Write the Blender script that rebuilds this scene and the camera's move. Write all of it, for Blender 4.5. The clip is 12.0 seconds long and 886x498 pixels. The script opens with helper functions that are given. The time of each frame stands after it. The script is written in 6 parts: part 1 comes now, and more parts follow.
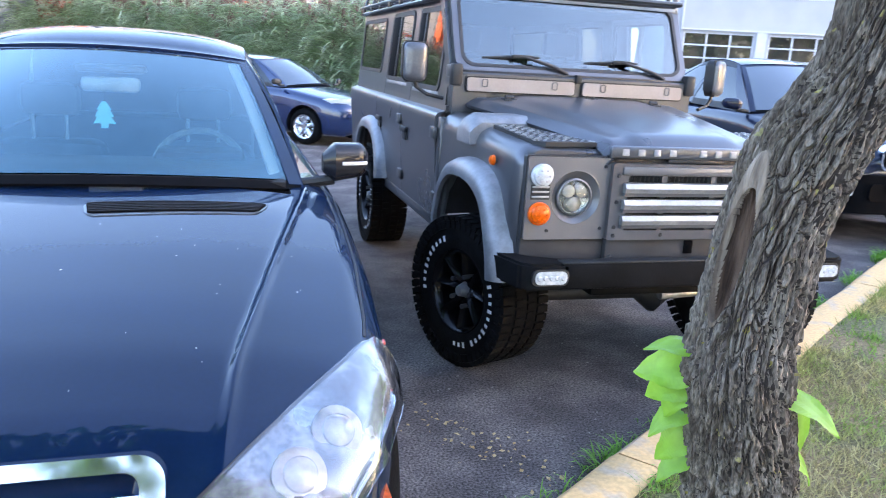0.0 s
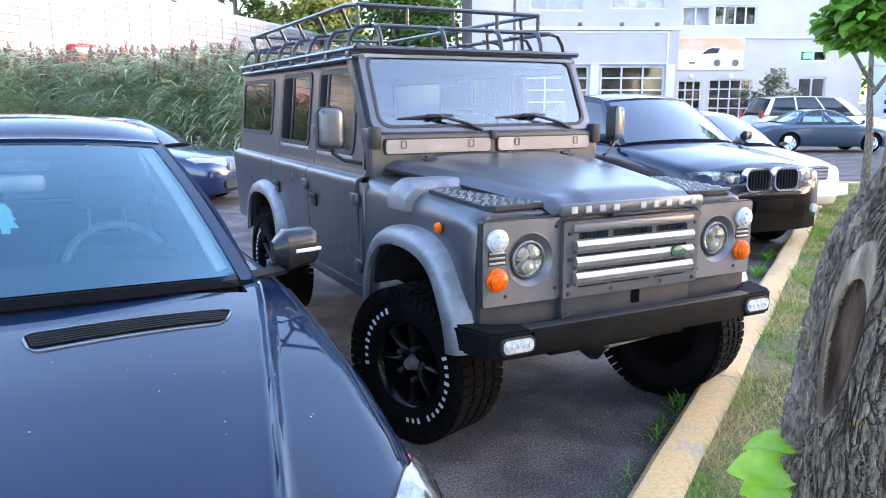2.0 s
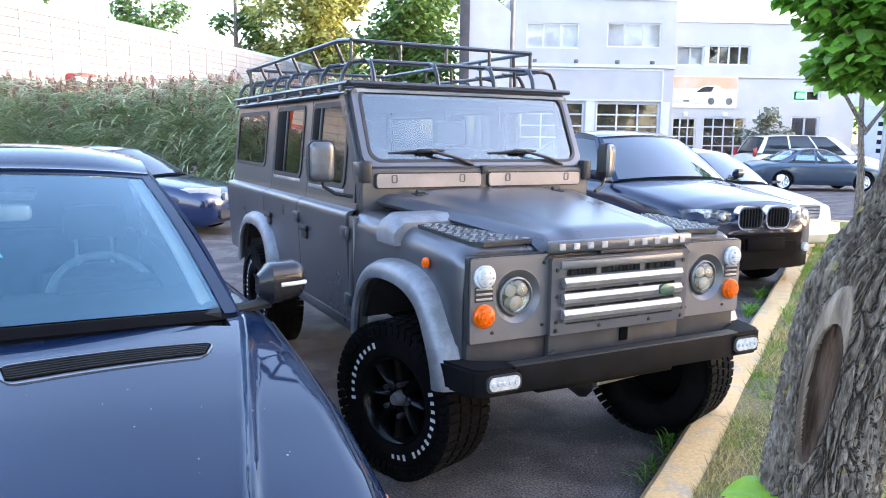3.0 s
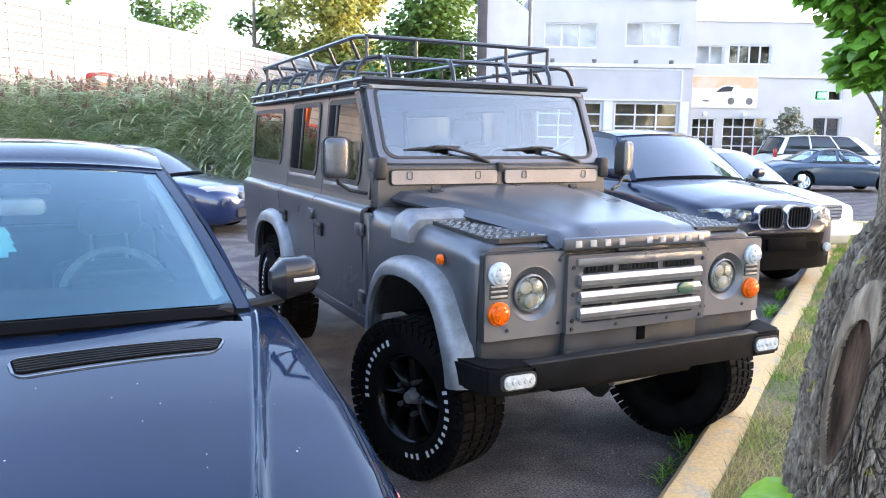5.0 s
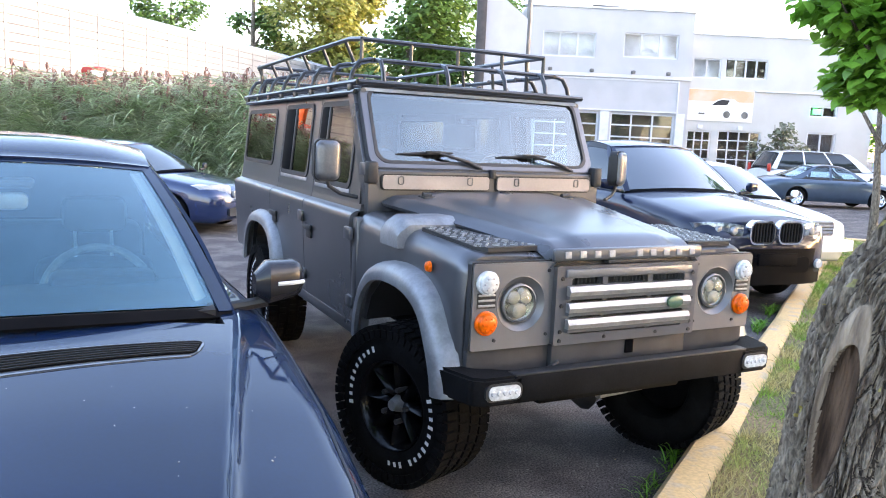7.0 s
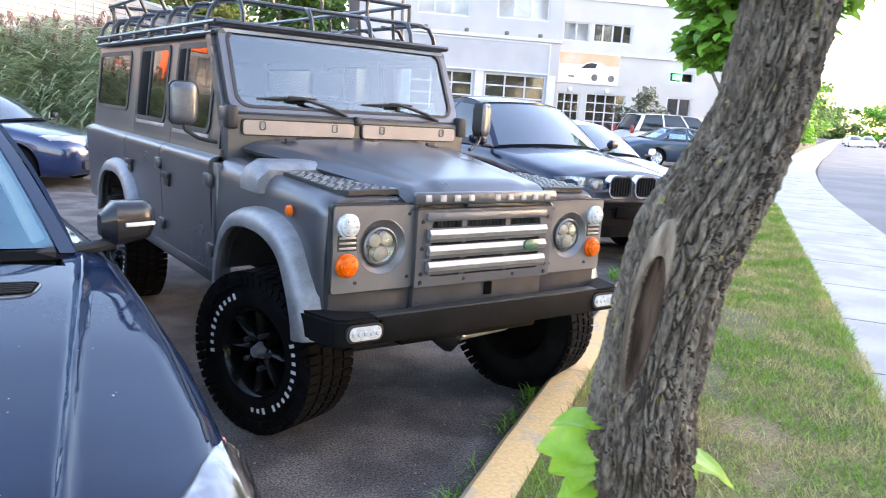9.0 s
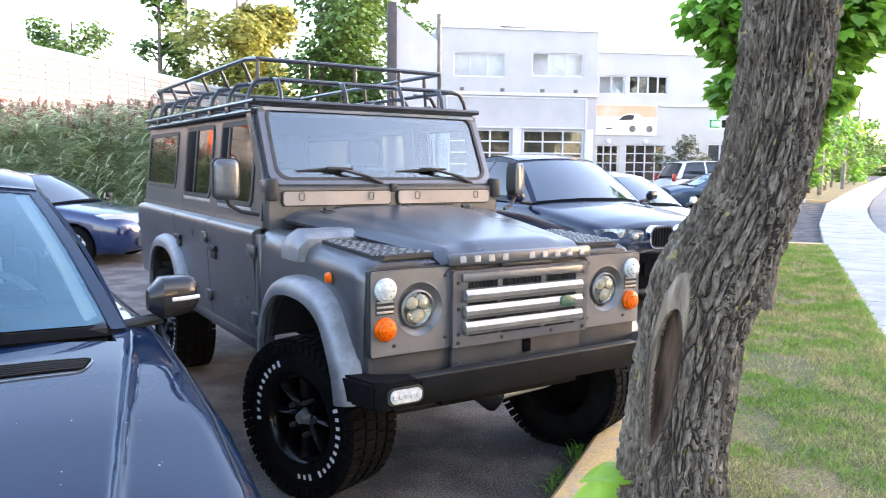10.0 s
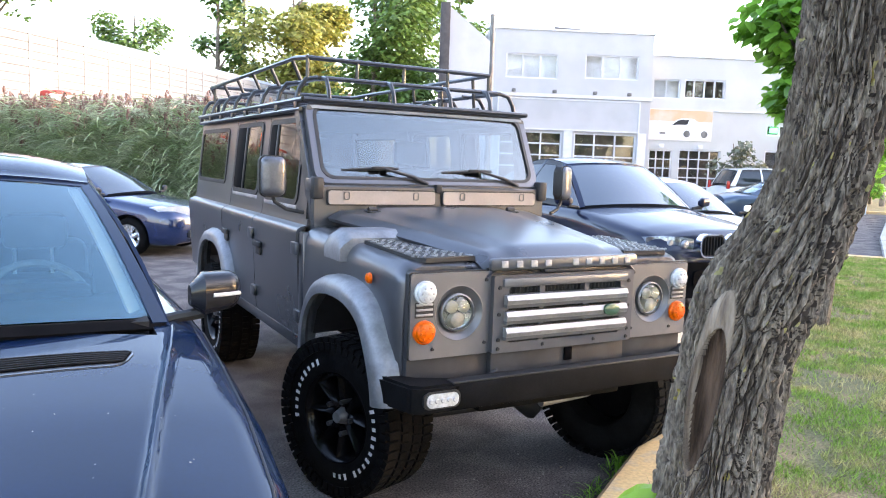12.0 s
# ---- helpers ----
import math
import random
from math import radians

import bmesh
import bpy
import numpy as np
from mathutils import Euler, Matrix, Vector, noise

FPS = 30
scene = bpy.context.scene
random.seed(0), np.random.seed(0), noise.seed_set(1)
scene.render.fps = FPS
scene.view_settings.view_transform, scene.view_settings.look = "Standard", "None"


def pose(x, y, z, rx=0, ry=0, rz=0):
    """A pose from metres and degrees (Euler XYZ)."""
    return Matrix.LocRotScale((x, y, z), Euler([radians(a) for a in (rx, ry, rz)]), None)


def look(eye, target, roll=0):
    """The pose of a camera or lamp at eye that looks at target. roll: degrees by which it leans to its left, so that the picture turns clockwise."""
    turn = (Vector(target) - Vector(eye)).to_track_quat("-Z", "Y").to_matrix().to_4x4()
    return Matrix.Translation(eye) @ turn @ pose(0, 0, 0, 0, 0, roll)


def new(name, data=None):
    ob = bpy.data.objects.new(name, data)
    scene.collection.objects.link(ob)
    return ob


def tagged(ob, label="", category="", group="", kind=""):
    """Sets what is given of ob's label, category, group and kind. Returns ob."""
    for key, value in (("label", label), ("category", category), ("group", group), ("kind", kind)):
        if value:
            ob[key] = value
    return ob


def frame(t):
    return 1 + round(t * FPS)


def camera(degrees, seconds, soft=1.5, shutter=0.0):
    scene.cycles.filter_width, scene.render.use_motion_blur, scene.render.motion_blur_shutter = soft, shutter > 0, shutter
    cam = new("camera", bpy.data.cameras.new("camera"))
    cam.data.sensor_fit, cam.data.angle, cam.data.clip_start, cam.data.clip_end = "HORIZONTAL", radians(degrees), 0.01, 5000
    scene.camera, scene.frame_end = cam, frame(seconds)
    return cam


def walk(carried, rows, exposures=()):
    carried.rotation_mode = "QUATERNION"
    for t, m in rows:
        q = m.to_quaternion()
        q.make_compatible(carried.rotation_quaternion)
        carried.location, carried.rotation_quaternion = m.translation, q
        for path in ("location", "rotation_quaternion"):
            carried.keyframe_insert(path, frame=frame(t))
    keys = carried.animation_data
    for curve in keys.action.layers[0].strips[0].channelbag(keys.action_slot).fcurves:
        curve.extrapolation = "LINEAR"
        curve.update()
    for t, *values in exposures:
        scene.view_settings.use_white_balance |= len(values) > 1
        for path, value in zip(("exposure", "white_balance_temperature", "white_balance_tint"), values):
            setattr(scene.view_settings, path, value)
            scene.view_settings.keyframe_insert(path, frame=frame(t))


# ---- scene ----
cam = camera(60.8, 12.0, soft=1.0, shutter=0.3)
EXPOSURES = [(0.0, 3.48, 6300, 21), (1.0, 3.41, 6300, 22), (2.5, 3.39, 6500, 21), (5.5, 3.40, 7000, 21), (12.0, 3.41, 7250, 22)]
PATH = [
    (0, (-2.057, -3.004, 1.563), (-1.506, -1.145, 1.076), 3.3),
    (0.5, (-2.201, -2.887, 1.592), (-1.462, -1.087, 1.128), 2.8),
    (1, (-2.233, -2.7, 1.629), (-1.402, -0.932, 1.204), -0.6),
    (1.5, (-2.338, -2.682, 1.661), (-1.457, -0.931, 1.264), -0.7),
    (2, (-2.385, -2.68, 1.673), (-1.483, -0.936, 1.294), -0.1),
    (2.5, (-2.371, -2.687, 1.681), (-1.469, -0.933, 1.347), 0.1),
    (2.7, (-2.361, -2.691, 1.684), (-1.438, -0.942, 1.378), 0.7),
    (4.3, (-2.335, -2.659, 1.67), (-1.432, -0.897, 1.391), 1.0),
    (4.5, (-2.333, -2.659, 1.667), (-1.439, -0.893, 1.379), 0.8),
    (5, (-2.325, -2.662, 1.662), (-1.446, -0.89, 1.368), 0.8),
    (5.5, (-2.316, -2.676, 1.668), (-1.438, -0.902, 1.381), 0.5),
    (6, (-2.309, -2.672, 1.668), (-1.432, -0.897, 1.384), 0.1),
    (6.5, (-2.301, -2.67, 1.666), (-1.42, -0.896, 1.389), 2.0),
    (6.7, (-2.287, -2.665, 1.669), (-1.404, -0.892, 1.394), 2.4),
    (8.3, (-2.34, -2.466, 1.659), (-1.354, -0.76, 1.314), 1.4),
    (8.5, (-2.335, -2.499, 1.66), (-1.341, -0.795, 1.333), 0.9),
    (9, (-2.246, -2.707, 1.605), (-1.079, -1.126, 1.237), 3.8),
    (9.5, (-2.243, -2.758, 1.625), (-1.075, -1.159, 1.344), 1.2),
    (10, (-2.239, -2.781, 1.626), (-1.164, -1.108, 1.406), 0.6),
    (10.5, (-2.23, -2.784, 1.629), (-1.209, -1.077, 1.418), 0.9),
    (11, (-2.217, -2.774, 1.627), (-1.243, -1.044, 1.381), 0.9),
    (11.5, (-2.206, -2.763, 1.633), (-1.253, -1.024, 1.379), 0.7),
    (12, (-2.201, -2.761, 1.636), (-1.233, -1.025, 1.414), 2.0),
]
walk(cam, [(t, look(eye, target, roll)) for t, eye, target, roll in PATH], exposures=EXPOSURES)

# ---- world and light: evening sky, soft low sun ----
world = bpy.data.worlds.new("sky")
scene.world = world
world.use_nodes = True
wn = world.node_tree
sky = wn.nodes.new("ShaderNodeTexSky")
sky.sky_type = 'NISHITA'
sky.sun_disc = False
sky.sun_elevation = radians(14)
sky.sun_rotation = radians(115)
sky.air_density, sky.dust_density, sky.ozone_density = 1.0, 1.2, 1.4
wn.links.new(sky.outputs[0], wn.nodes["Background"].inputs[0])
wn.nodes["Background"].inputs[1].default_value = 0.15
sun = new("sun", bpy.data.lights.new("sun", 'SUN'))
sun.data.energy, sun.data.angle, sun.data.color = 0.3, radians(10), (1.0, 0.90, 0.78)
sun.matrix_world = look((90, -43, 25), (0, 0, 0))


# ---- materials ----
def mat(name, col, rough=0.5, metal=0.0, var=0.12, scale=6.0, bump=0.0, bscale=80.0, coat=0.0, ior=1.5, col2=None, mix=(0.42, 0.62), rvar=0.08, stretch=1.0, grain=0.72):
    """A principled surface with two scales of tone, roughness and relief."""
    m = bpy.data.materials.new(name)
    m.use_nodes = True
    nt = m.node_tree
    b = nt.nodes["Principled BSDF"]
    tc = nt.nodes.new("ShaderNodeTexCoord")
    n1 = nt.nodes.new("ShaderNodeTexNoise")
    n1.inputs["Scale"].default_value, n1.inputs["Detail"].default_value = scale, 6
    n2 = nt.nodes.new("ShaderNodeTexNoise")
    n2.inputs["Scale"].default_value, n2.inputs["Detail"].default_value = bscale, 4
    mp = nt.nodes.new("ShaderNodeMapping")
    mp.inputs["Scale"].default_value = (1, 1, stretch)
    nt.links.new(tc.outputs["Object"], mp.inputs["Vector"])
    nt.links.new(mp.outputs[0], n1.inputs["Vector"])
    nt.links.new(mp.outputs[0], n2.inputs["Vector"])
    ramp = nt.nodes.new("ShaderNodeValToRGB")
    c2 = col2 or tuple(min(1, c * (1 + var)) for c in col)
    c1 = col if col2 else tuple(c * (1 - var) for c in col)
    ramp.color_ramp.elements[0].position, ramp.color_ramp.elements[1].position = mix
    ramp.color_ramp.elements[0].color, ramp.color_ramp.elements[1].color = (*c1, 1), (*c2, 1)
    nt.links.new(n1.outputs[0], ramp.inputs[0])
    fine = nt.nodes.new("ShaderNodeMix")
    fine.data_type, fine.blend_type = 'RGBA', 'MULTIPLY'
    fine.inputs[0].default_value = min(1.0, var * 3)
    ramp2 = nt.nodes.new("ShaderNodeValToRGB")
    ramp2.color_ramp.elements[0].position, ramp2.color_ramp.elements[1].position = 0.35, 0.65
    ramp2.color_ramp.elements[0].color, ramp2.color_ramp.elements[1].color = (grain, grain, grain, 1), (1, 1, 1, 1)
    nt.links.new(n2.outputs[0], ramp2.inputs[0])
    nt.links.new(ramp.outputs[0], fine.inputs[6])
    nt.links.new(ramp2.outputs[0], fine.inputs[7])
    nt.links.new(fine.outputs[2], b.inputs["Base Color"])
    rr = nt.nodes.new("ShaderNodeMapRange")
    rr.inputs[3].default_value, rr.inputs[4].default_value = max(0.0, rough - rvar), min(1.0, rough + rvar)
    nt.links.new(n1.outputs[0], rr.inputs[0])
    nt.links.new(rr.outputs[0], b.inputs["Roughness"])
    b.inputs["Metallic"].default_value, b.inputs["Coat Weight"].default_value, b.inputs["IOR"].default_value = metal, coat, ior
    b.inputs["Coat Roughness"].default_value = 0.03
    if bump:
        bp = nt.nodes.new("ShaderNodeBump")
        bp.inputs["Strength"].default_value, bp.inputs["Distance"].default_value = bump, 0.01
        nt.links.new(n2.outputs[0], bp.inputs["Height"])
        nt.links.new(bp.outputs[0], b.inputs["Normal"])
    return m


def glass(name, tint, ior=1.5, sheen=(1, 1, 1)):
    m = bpy.data.materials.new(name)
    m.use_nodes = True
    b = m.node_tree.nodes["Principled BSDF"]
    b.inputs["Base Color"].default_value, b.inputs["Roughness"].default_value = (*tint, 1), 0.0
    b.inputs["Transmission Weight"].default_value, b.inputs["IOR"].default_value = 1.0, ior
    b.inputs["Specular Tint"].default_value = (*sheen, 1)
    return m


def leafy(name, col, col2, gloss=0.45, trans=0.35):
    m = mat(name, col, gloss, var=0.2, scale=3.0, bscale=30, col2=col2)
    nt = m.node_tree
    b = nt.nodes["Principled BSDF"]
    geo = nt.nodes.new("ShaderNodeNewGeometry")
    hsv = nt.nodes.new("ShaderNodeHueSaturation")
    mr = nt.nodes.new("ShaderNodeMapRange")
    mr.inputs[3].default_value, mr.inputs[4].default_value = 0.6, 1.45
    nt.links.new(geo.outputs["Random Per Island"], mr.inputs[0])
    nt.links.new(mr.outputs[0], hsv.inputs["Value"])
    src = b.inputs["Base Color"].links[0].from_socket
    nt.links.new(src, hsv.inputs["Color"])
    nt.links.new(hsv.outputs[0], b.inputs["Base Color"])
    tr = nt.nodes.new("ShaderNodeBsdfTranslucent")
    nt.links.new(hsv.outputs[0], tr.inputs[0])
    mx = nt.nodes.new("ShaderNodeMixShader")
    mx.inputs[0].default_value = trans
    nt.links.new(b.outputs[0], mx.inputs[1])
    nt.links.new(tr.outputs[0], mx.inputs[2])
    nt.links.new(mx.outputs[0], nt.nodes["Material Output"].inputs[0])
    return m


def glow(name, col, strength):
    m = bpy.data.materials.new(name)
    m.use_nodes = True
    b = m.node_tree.nodes["Principled BSDF"]
    b.inputs["Base Color"].default_value = (*col, 1)
    b.inputs["Emission Color"].default_value = (*col, 1)
    b.inputs["Emission Strength"].default_value = strength
    return m


ASPHALT = mat("asphalt", (0.13, 0.114, 0.112), 0.9, var=0.34, scale=2.6, bump=1.0, bscale=95, col2=(0.25, 0.22, 0.207), ior=1.3, grain=0.25)
ROAD = mat("road_asphalt", (0.12, 0.125, 0.14), 0.8, var=0.2, scale=0.5, bump=0.4, bscale=120, col2=(0.17, 0.17, 0.185))
CONCRETE = mat("concrete", (0.35, 0.34, 0.33), 0.85, var=0.16, scale=2, bump=0.4, bscale=90, col2=(0.44, 0.43, 0.42), grain=.75)
KERB = mat("kerb_paint", (0.67, 0.44, 0.20), 0.75, var=0.25, scale=7, bump=0.25, bscale=50, col2=(0.47, 0.38, 0.27), mix=(0.52, 0.68))
SOIL = mat("lawn_soil", (0.18, 0.17, 0.07), 0.95, var=0.34, scale=2.4, bump=1.0, bscale=70, col2=(0.34, 0.24, 0.12), grain=.4)
GRASS = leafy("grass", (0.20, 0.34, 0.05), (0.47, 0.40, 0.18), 0.6, 0.3)
BARK = mat("bark", (0.14, 0.108, 0.085), 0.95, var=0.4, scale=45, bump=1.0, bscale=200, col2=(0.38, 0.32, 0.255), stretch=.3, ior=1.3, grain=.38, mix=(.36, .68))
# furrow shade put into the colour of the deepest bark faces
CRACKSHADE = mat("bark_crack_shade", (0.05, 0.037, 0.03), 0.95, var=0.3, scale=30, bump=0.6)
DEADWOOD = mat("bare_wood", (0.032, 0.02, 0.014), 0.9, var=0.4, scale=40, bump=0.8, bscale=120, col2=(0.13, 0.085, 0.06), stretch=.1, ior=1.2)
HEALED = mat("healed_rim", (0.14, 0.10, 0.072), 0.85, var=0.3, scale=34, bump=0.8, bscale=110, col2=(0.42, 0.33, 0.25), stretch=.12)
LICHEN = mat("lichen", (0.28, 0.22, 0.05), 0.9, var=0.3, scale=40, bump=0.6, col2=(0.36, 0.33, 0.16))
LEAF = leafy("catalpa_leaf", (0.15, 0.35, 0.04), (0.24, 0.47, 0.07), 0.4, 0.45)
LEAFY = leafy("yellow_leaf", (0.27, 0.31, 0.07), (0.46, 0.42, 0.14), 0.5, 0.4)
LEAFD = leafy("dark_leaf", (0.085, 0.165, 0.035), (0.15, 0.24, 0.055), 0.5, 0.35)
LEAFG = leafy("grey_leaf", (0.11, 0.13, 0.085), (0.19, 0.205, 0.15), 0.6, 0.3)
LEAFN = leafy("sprout_leaf", (0.27, 0.50, 0.04), (0.38, 0.61, 0.08), 0.35, 0.5)
REED = leafy("reed_leaf", (0.32, 0.42, 0.20), (0.68, 0.72, 0.52), 0.42, 0.45)
PLUME = leafy("reed_plume", (0.26, 0.15, 0.125), (0.36, 0.24, 0.19), 0.9, 0.3)

TRUCK = mat("matt_grey_paint", (0.12, 0.122, 0.134), 0.30, metal=0.6, var=0.10, scale=2.2, bump=0.02, bscale=300)
TRUCKLT = mat("worn_flare_paint", (0.20, 0.20, 0.215), 0.42, metal=0.4, var=0.15, scale=9, col2=(0.27, 0.275, 0.29), bump=0.05)
ROOFGREY = mat("pale_roof_paint", (0.42, 0.45, 0.50), 0.22, metal=0.3, var=0.1, scale=3, coat=0.3)
SLAT = mat("silver_slat", (0.36, 0.36, 0.37), 0.42, metal=0.6, var=0.15, scale=9)
PANEL = mat("panel_paint", (0.158, 0.158, 0.168), 0.4, metal=0.5, var=0.08, scale=3, bump=0.02, bscale=300)
SCUTTLE = mat("flap_paint", (0.33, 0.30, 0.30), 0.4, metal=0.4, var=0.06, scale=5)
BLACK = mat("black_plastic", (0.018, 0.018, 0.02), 0.55, var=0.25, scale=8, bump=0.12, bscale=200)
BUMPER = mat("black_bumper", (0.007, 0.007, 0.008), 0.75, var=0.3, scale=6, bump=0.1, bscale=120, ior=1.2)
RUBBER = mat("tyre_rubber", (0.006, 0.006, 0.0065), 0.9, var=0.3, scale=12, bump=0.3, bscale=90, ior=1.18)
RIMBLACK = mat("black_rim", (0.004, 0.004, 0.005), 0.22, var=0.2, scale=10, coat=0.08, ior=1.25)
RACK = mat("rack_tube", (0.014, 0.015, 0.018), 0.35, var=0.2, scale=12, coat=0.3)
WHITE = mat("white_letter", (0.75, 0.76, 0.78), 0.7, var=0.08, scale=40)
CHROME = mat("chrome", (0.82, 0.83, 0.85), 0.06, metal=1.0, var=0.03, scale=5, rvar=0.02)
LENS = mat("clear_lamp", (0.52, 0.54, 0.56), 0.12, var=0.12, scale=60, coat=1.0)
AMBER = mat("amber_lamp", (0.78, 0.11, 0.0), 0.3, var=0.15, scale=70, coat=0.3, ior=1.3)
REDLAMP = mat("red_lamp", (0.5, 0.03, 0.02), 0.2, var=0.1, scale=50, coat=1.0)
DARKIN = mat("dark_interior", (0.012, 0.013, 0.016), 0.8, var=0.2, scale=6)
PILLARTRIM = mat("pale_trim", (0.30, 0.31, 0.32), 0.7, var=0.05, scale=8)
MIRRORBLACK = mat("gloss_black_paint", (0.012, 0.012, 0.016), 0.25, var=0.1, scale=6, coat=0.35, ior=1.25, rvar=0.03)
SEATMAT = mat("seat_leather", (0.06, 0.065, 0.075), 0.6, var=0.12, scale=8)
NAVY = mat("navy_paint", (0.002, 0.009, 0.034), 0.5, var=0.1, scale=3, coat=0.68, ior=1.12, rvar=0.03)
NAVY.node_tree.nodes["Principled BSDF"].inputs["Coat Tint"].default_value = (0.78, 0.97, 1.0, 1)
BLUECAR = mat("blue_paint", (0.008, 0.024, 0.085), 0.25, metal=0.3, var=0.08, scale=3, coat=1.0, rvar=0.03)
BMWPAINT = mat("dark_blue_paint", (0.003, 0.008, 0.030), 0.4, var=0.1, scale=3, coat=0.8, ior=1.2, rvar=0.03)
SEDANPAINT = mat("slate_blue_paint", (0.035, 0.065, 0.11), 0.3, metal=0.3, var=0.08, scale=3, coat=1.0, rvar=0.03)
WHITEPAINT = mat("white_paint", (0.78, 0.78, 0.80), 0.3, var=0.04, scale=3, coat=0.8, rvar=0.03)
PANE = mat("tinted_pane", (0.02, 0.025, 0.03), 0.02, var=0.1, scale=3, ior=1.6, rvar=0.01)
SCREEN = glass("windscreen_glass", (0.42, 0.50, 0.52), 1.92, (0.90, 0.98, 1.0))
SIDEGLASS = glass("side_glass", (0.13, 0.135, 0.13), 1.5)
LETTER = mat("bonnet_letter", (0.30, 0.30, 0.31), 0.5, metal=0.3, var=0.1, scale=20)
CLEAR = glass("clear_glass", (0.62, 0.78, 0.84))
SALOONGLASS = glass("blue_tinted_glass", (0.55, 0.79, 0.84), 1.85, (0.46, 0.84, 0.98))
VENTBLACK = mat("vent_black", (0.004, 0.004, 0.005), 0.9, var=0.2, scale=10, ior=1.1)
# dull grey; on the lower front panels it holds the bumper's shade
DULLSHADED = mat("dull_shaded_grey", (0.055, 0.054, 0.057), 0.65, metal=0.2, var=0.15, scale=5, bump=0.03, bscale=200, ior=1.3)
CARSCREEN = mat("car_windscreen", (0.03, 0.04, 0.05), 0.02, var=0.1, scale=3, ior=2.45, rvar=0.01)
HEADLENS = mat("deep_lamp", (0.20, 0.24, 0.30), 0.1, metal=0.4, var=0.5, scale=14, coat=1.0)
LAMPGLASS = glass("lamp_glass", (0.95, 0.97, 1.0))
STUCCO = mat("grey_stucco", (0.44, 0.44, 0.455), 0.9, var=0.05, scale=0.7, bump=0.2, bscale=40)
STUCCO2 = mat("pale_stucco", (0.50, 0.495, 0.485), 0.9, var=0.05, scale=0.7, bump=0.2, bscale=40)
TRIM = mat("white_trim", (0.62, 0.62, 0.64), 0.6, var=0.05, scale=4)
# for flat sheets behind panes: the unlit rooms' shade is in the colour
HALLSHADE = mat("garage_room_shade", (0.05, 0.045, 0.04), 0.8, var=0.5, scale=1.2, col2=(0.14, 0.10, 0.07))
BLIND = mat("window_blind", (0.70, 0.70, 0.72), 0.6, var=0.06, scale=2)
STEEL = mat("pole_steel", (0.16, 0.155, 0.15), 0.6, metal=0.3, var=0.2, scale=3)
WOODPOLE = mat("pole_wood", (0.20, 0.18, 0.165), 0.9, var=0.2, scale=5, bump=0.4)
RAILCAR = mat("railcar_white", (0.31, 0.305, 0.30), 0.6, var=0.08, scale=0.8)
RAILGAP = mat("railcar_gap", (0.18, 0.18, 0.18), 0.7, var=0.15, scale=2)
REDPAINT = mat("red_machine_paint", (0.55, 0.05, 0.03), 0.5, var=0.15, scale=2)
ORANGE = mat("orange_plastic", (0.80, 0.13, 0.02), 0.5, var=0.1, scale=20)
CYAN = mat("cyan_card", (0.14, 0.62, 0.78), 0.7, var=0.06, scale=20)
POSTER = mat("poster_paper", (0.66, 0.60, 0.55), 0.7, var=0.08, scale=1.0, col2=(0.74, 0.70, 0.68))
POSTERSKY = mat("poster_orange", (0.70, 0.42, 0.26), 0.7, var=0.1, scale=1.0, col2=(0.72, 0.55, 0.45))
DRYLEAF = mat("dry_leaf", (0.40, 0.26, 0.10), 0.8, var=0.2, scale=20, col2=(0.52, 0.40, 0.2))
GREENSIGN = glow("green_sign_light", (0.05, 0.7, 0.2), 0.6)
# dull black deepened below plain plastic, shade included in the colour
SHADEBLACK = mat("dull_shaded_black", (0.004, 0.004, 0.005), 0.7, var=0.2, scale=8, ior=1.12)
MIRRORGREY = mat("mirror_grey", (0.15, 0.155, 0.175), 0.32, metal=0.5, var=0.15, scale=5, coat=.2)
# highlights on the black plate's raised bars, put in as a paler colour
CHEQUERGLINT = mat("chequer_highlight", (0.30, 0.31, 0.34), 0.3, metal=0.6, var=0.2, scale=30)
BADGE = mat("green_badge", (0.03, 0.09, 0.05), 0.3, var=0.1, scale=20, coat=1.0)


# ---- mesh helpers ----
def part(name, bm, material, parent=None, label="", smooth=True, at=None):
    me = bpy.data.meshes.new(name)
    bmesh.ops.recalc_face_normals(bm, faces=bm.faces)
    bm.to_mesh(me)
    bm.free()
    for m in (material if isinstance(material, (list, tuple)) else [material]):
        me.materials.append(m)
    if smooth:
        me.shade_smooth()
        me.set_sharp_from_angle(angle=radians(38))
    ob = new(name, me)
    if parent:
        ob.parent = parent
    if at is not None:
        ob.matrix_basis = at
    if label:
        ob["label"] = label
    return ob


def thing(name, m, label, category, group="", kind=""):
    ob = new(name)
    ob.empty_display_size = 0.2
    ob.matrix_basis = m
    return tagged(ob, label, category, group, kind)


def box(bm, x0, x1, y0, y1, z0, z1, bev=0.0, m=None):
    vs = [bm.verts.new((x, y, z)) for x in (x0, x1) for y in (y0, y1) for z in (z0, z1)]
    fs = [bm.faces.new([vs[i] for i in q]) for q in ((0, 1, 3, 2), (4, 6, 7, 5), (0, 4, 5, 1), (2, 3, 7, 6), (0, 2, 6, 4), (1, 5, 7, 3))]
    bmesh.ops.recalc_face_normals(bm, faces=fs)
    if bev:
        es = list({e for f in fs for e in f.edges})
        r = bmesh.ops.bevel(bm, geom=es, offset=bev, segments=2, affect='EDGES', profile=0.5)
        vs = list({v for f in r['faces'] for v in f.verts} | {v for v in vs if v.is_valid})
    if m is not None:
        bmesh.ops.transform(bm, matrix=m, verts=vs)
    return bm


def B(*a, **k):
    return box(bmesh.new(), *a, **k)


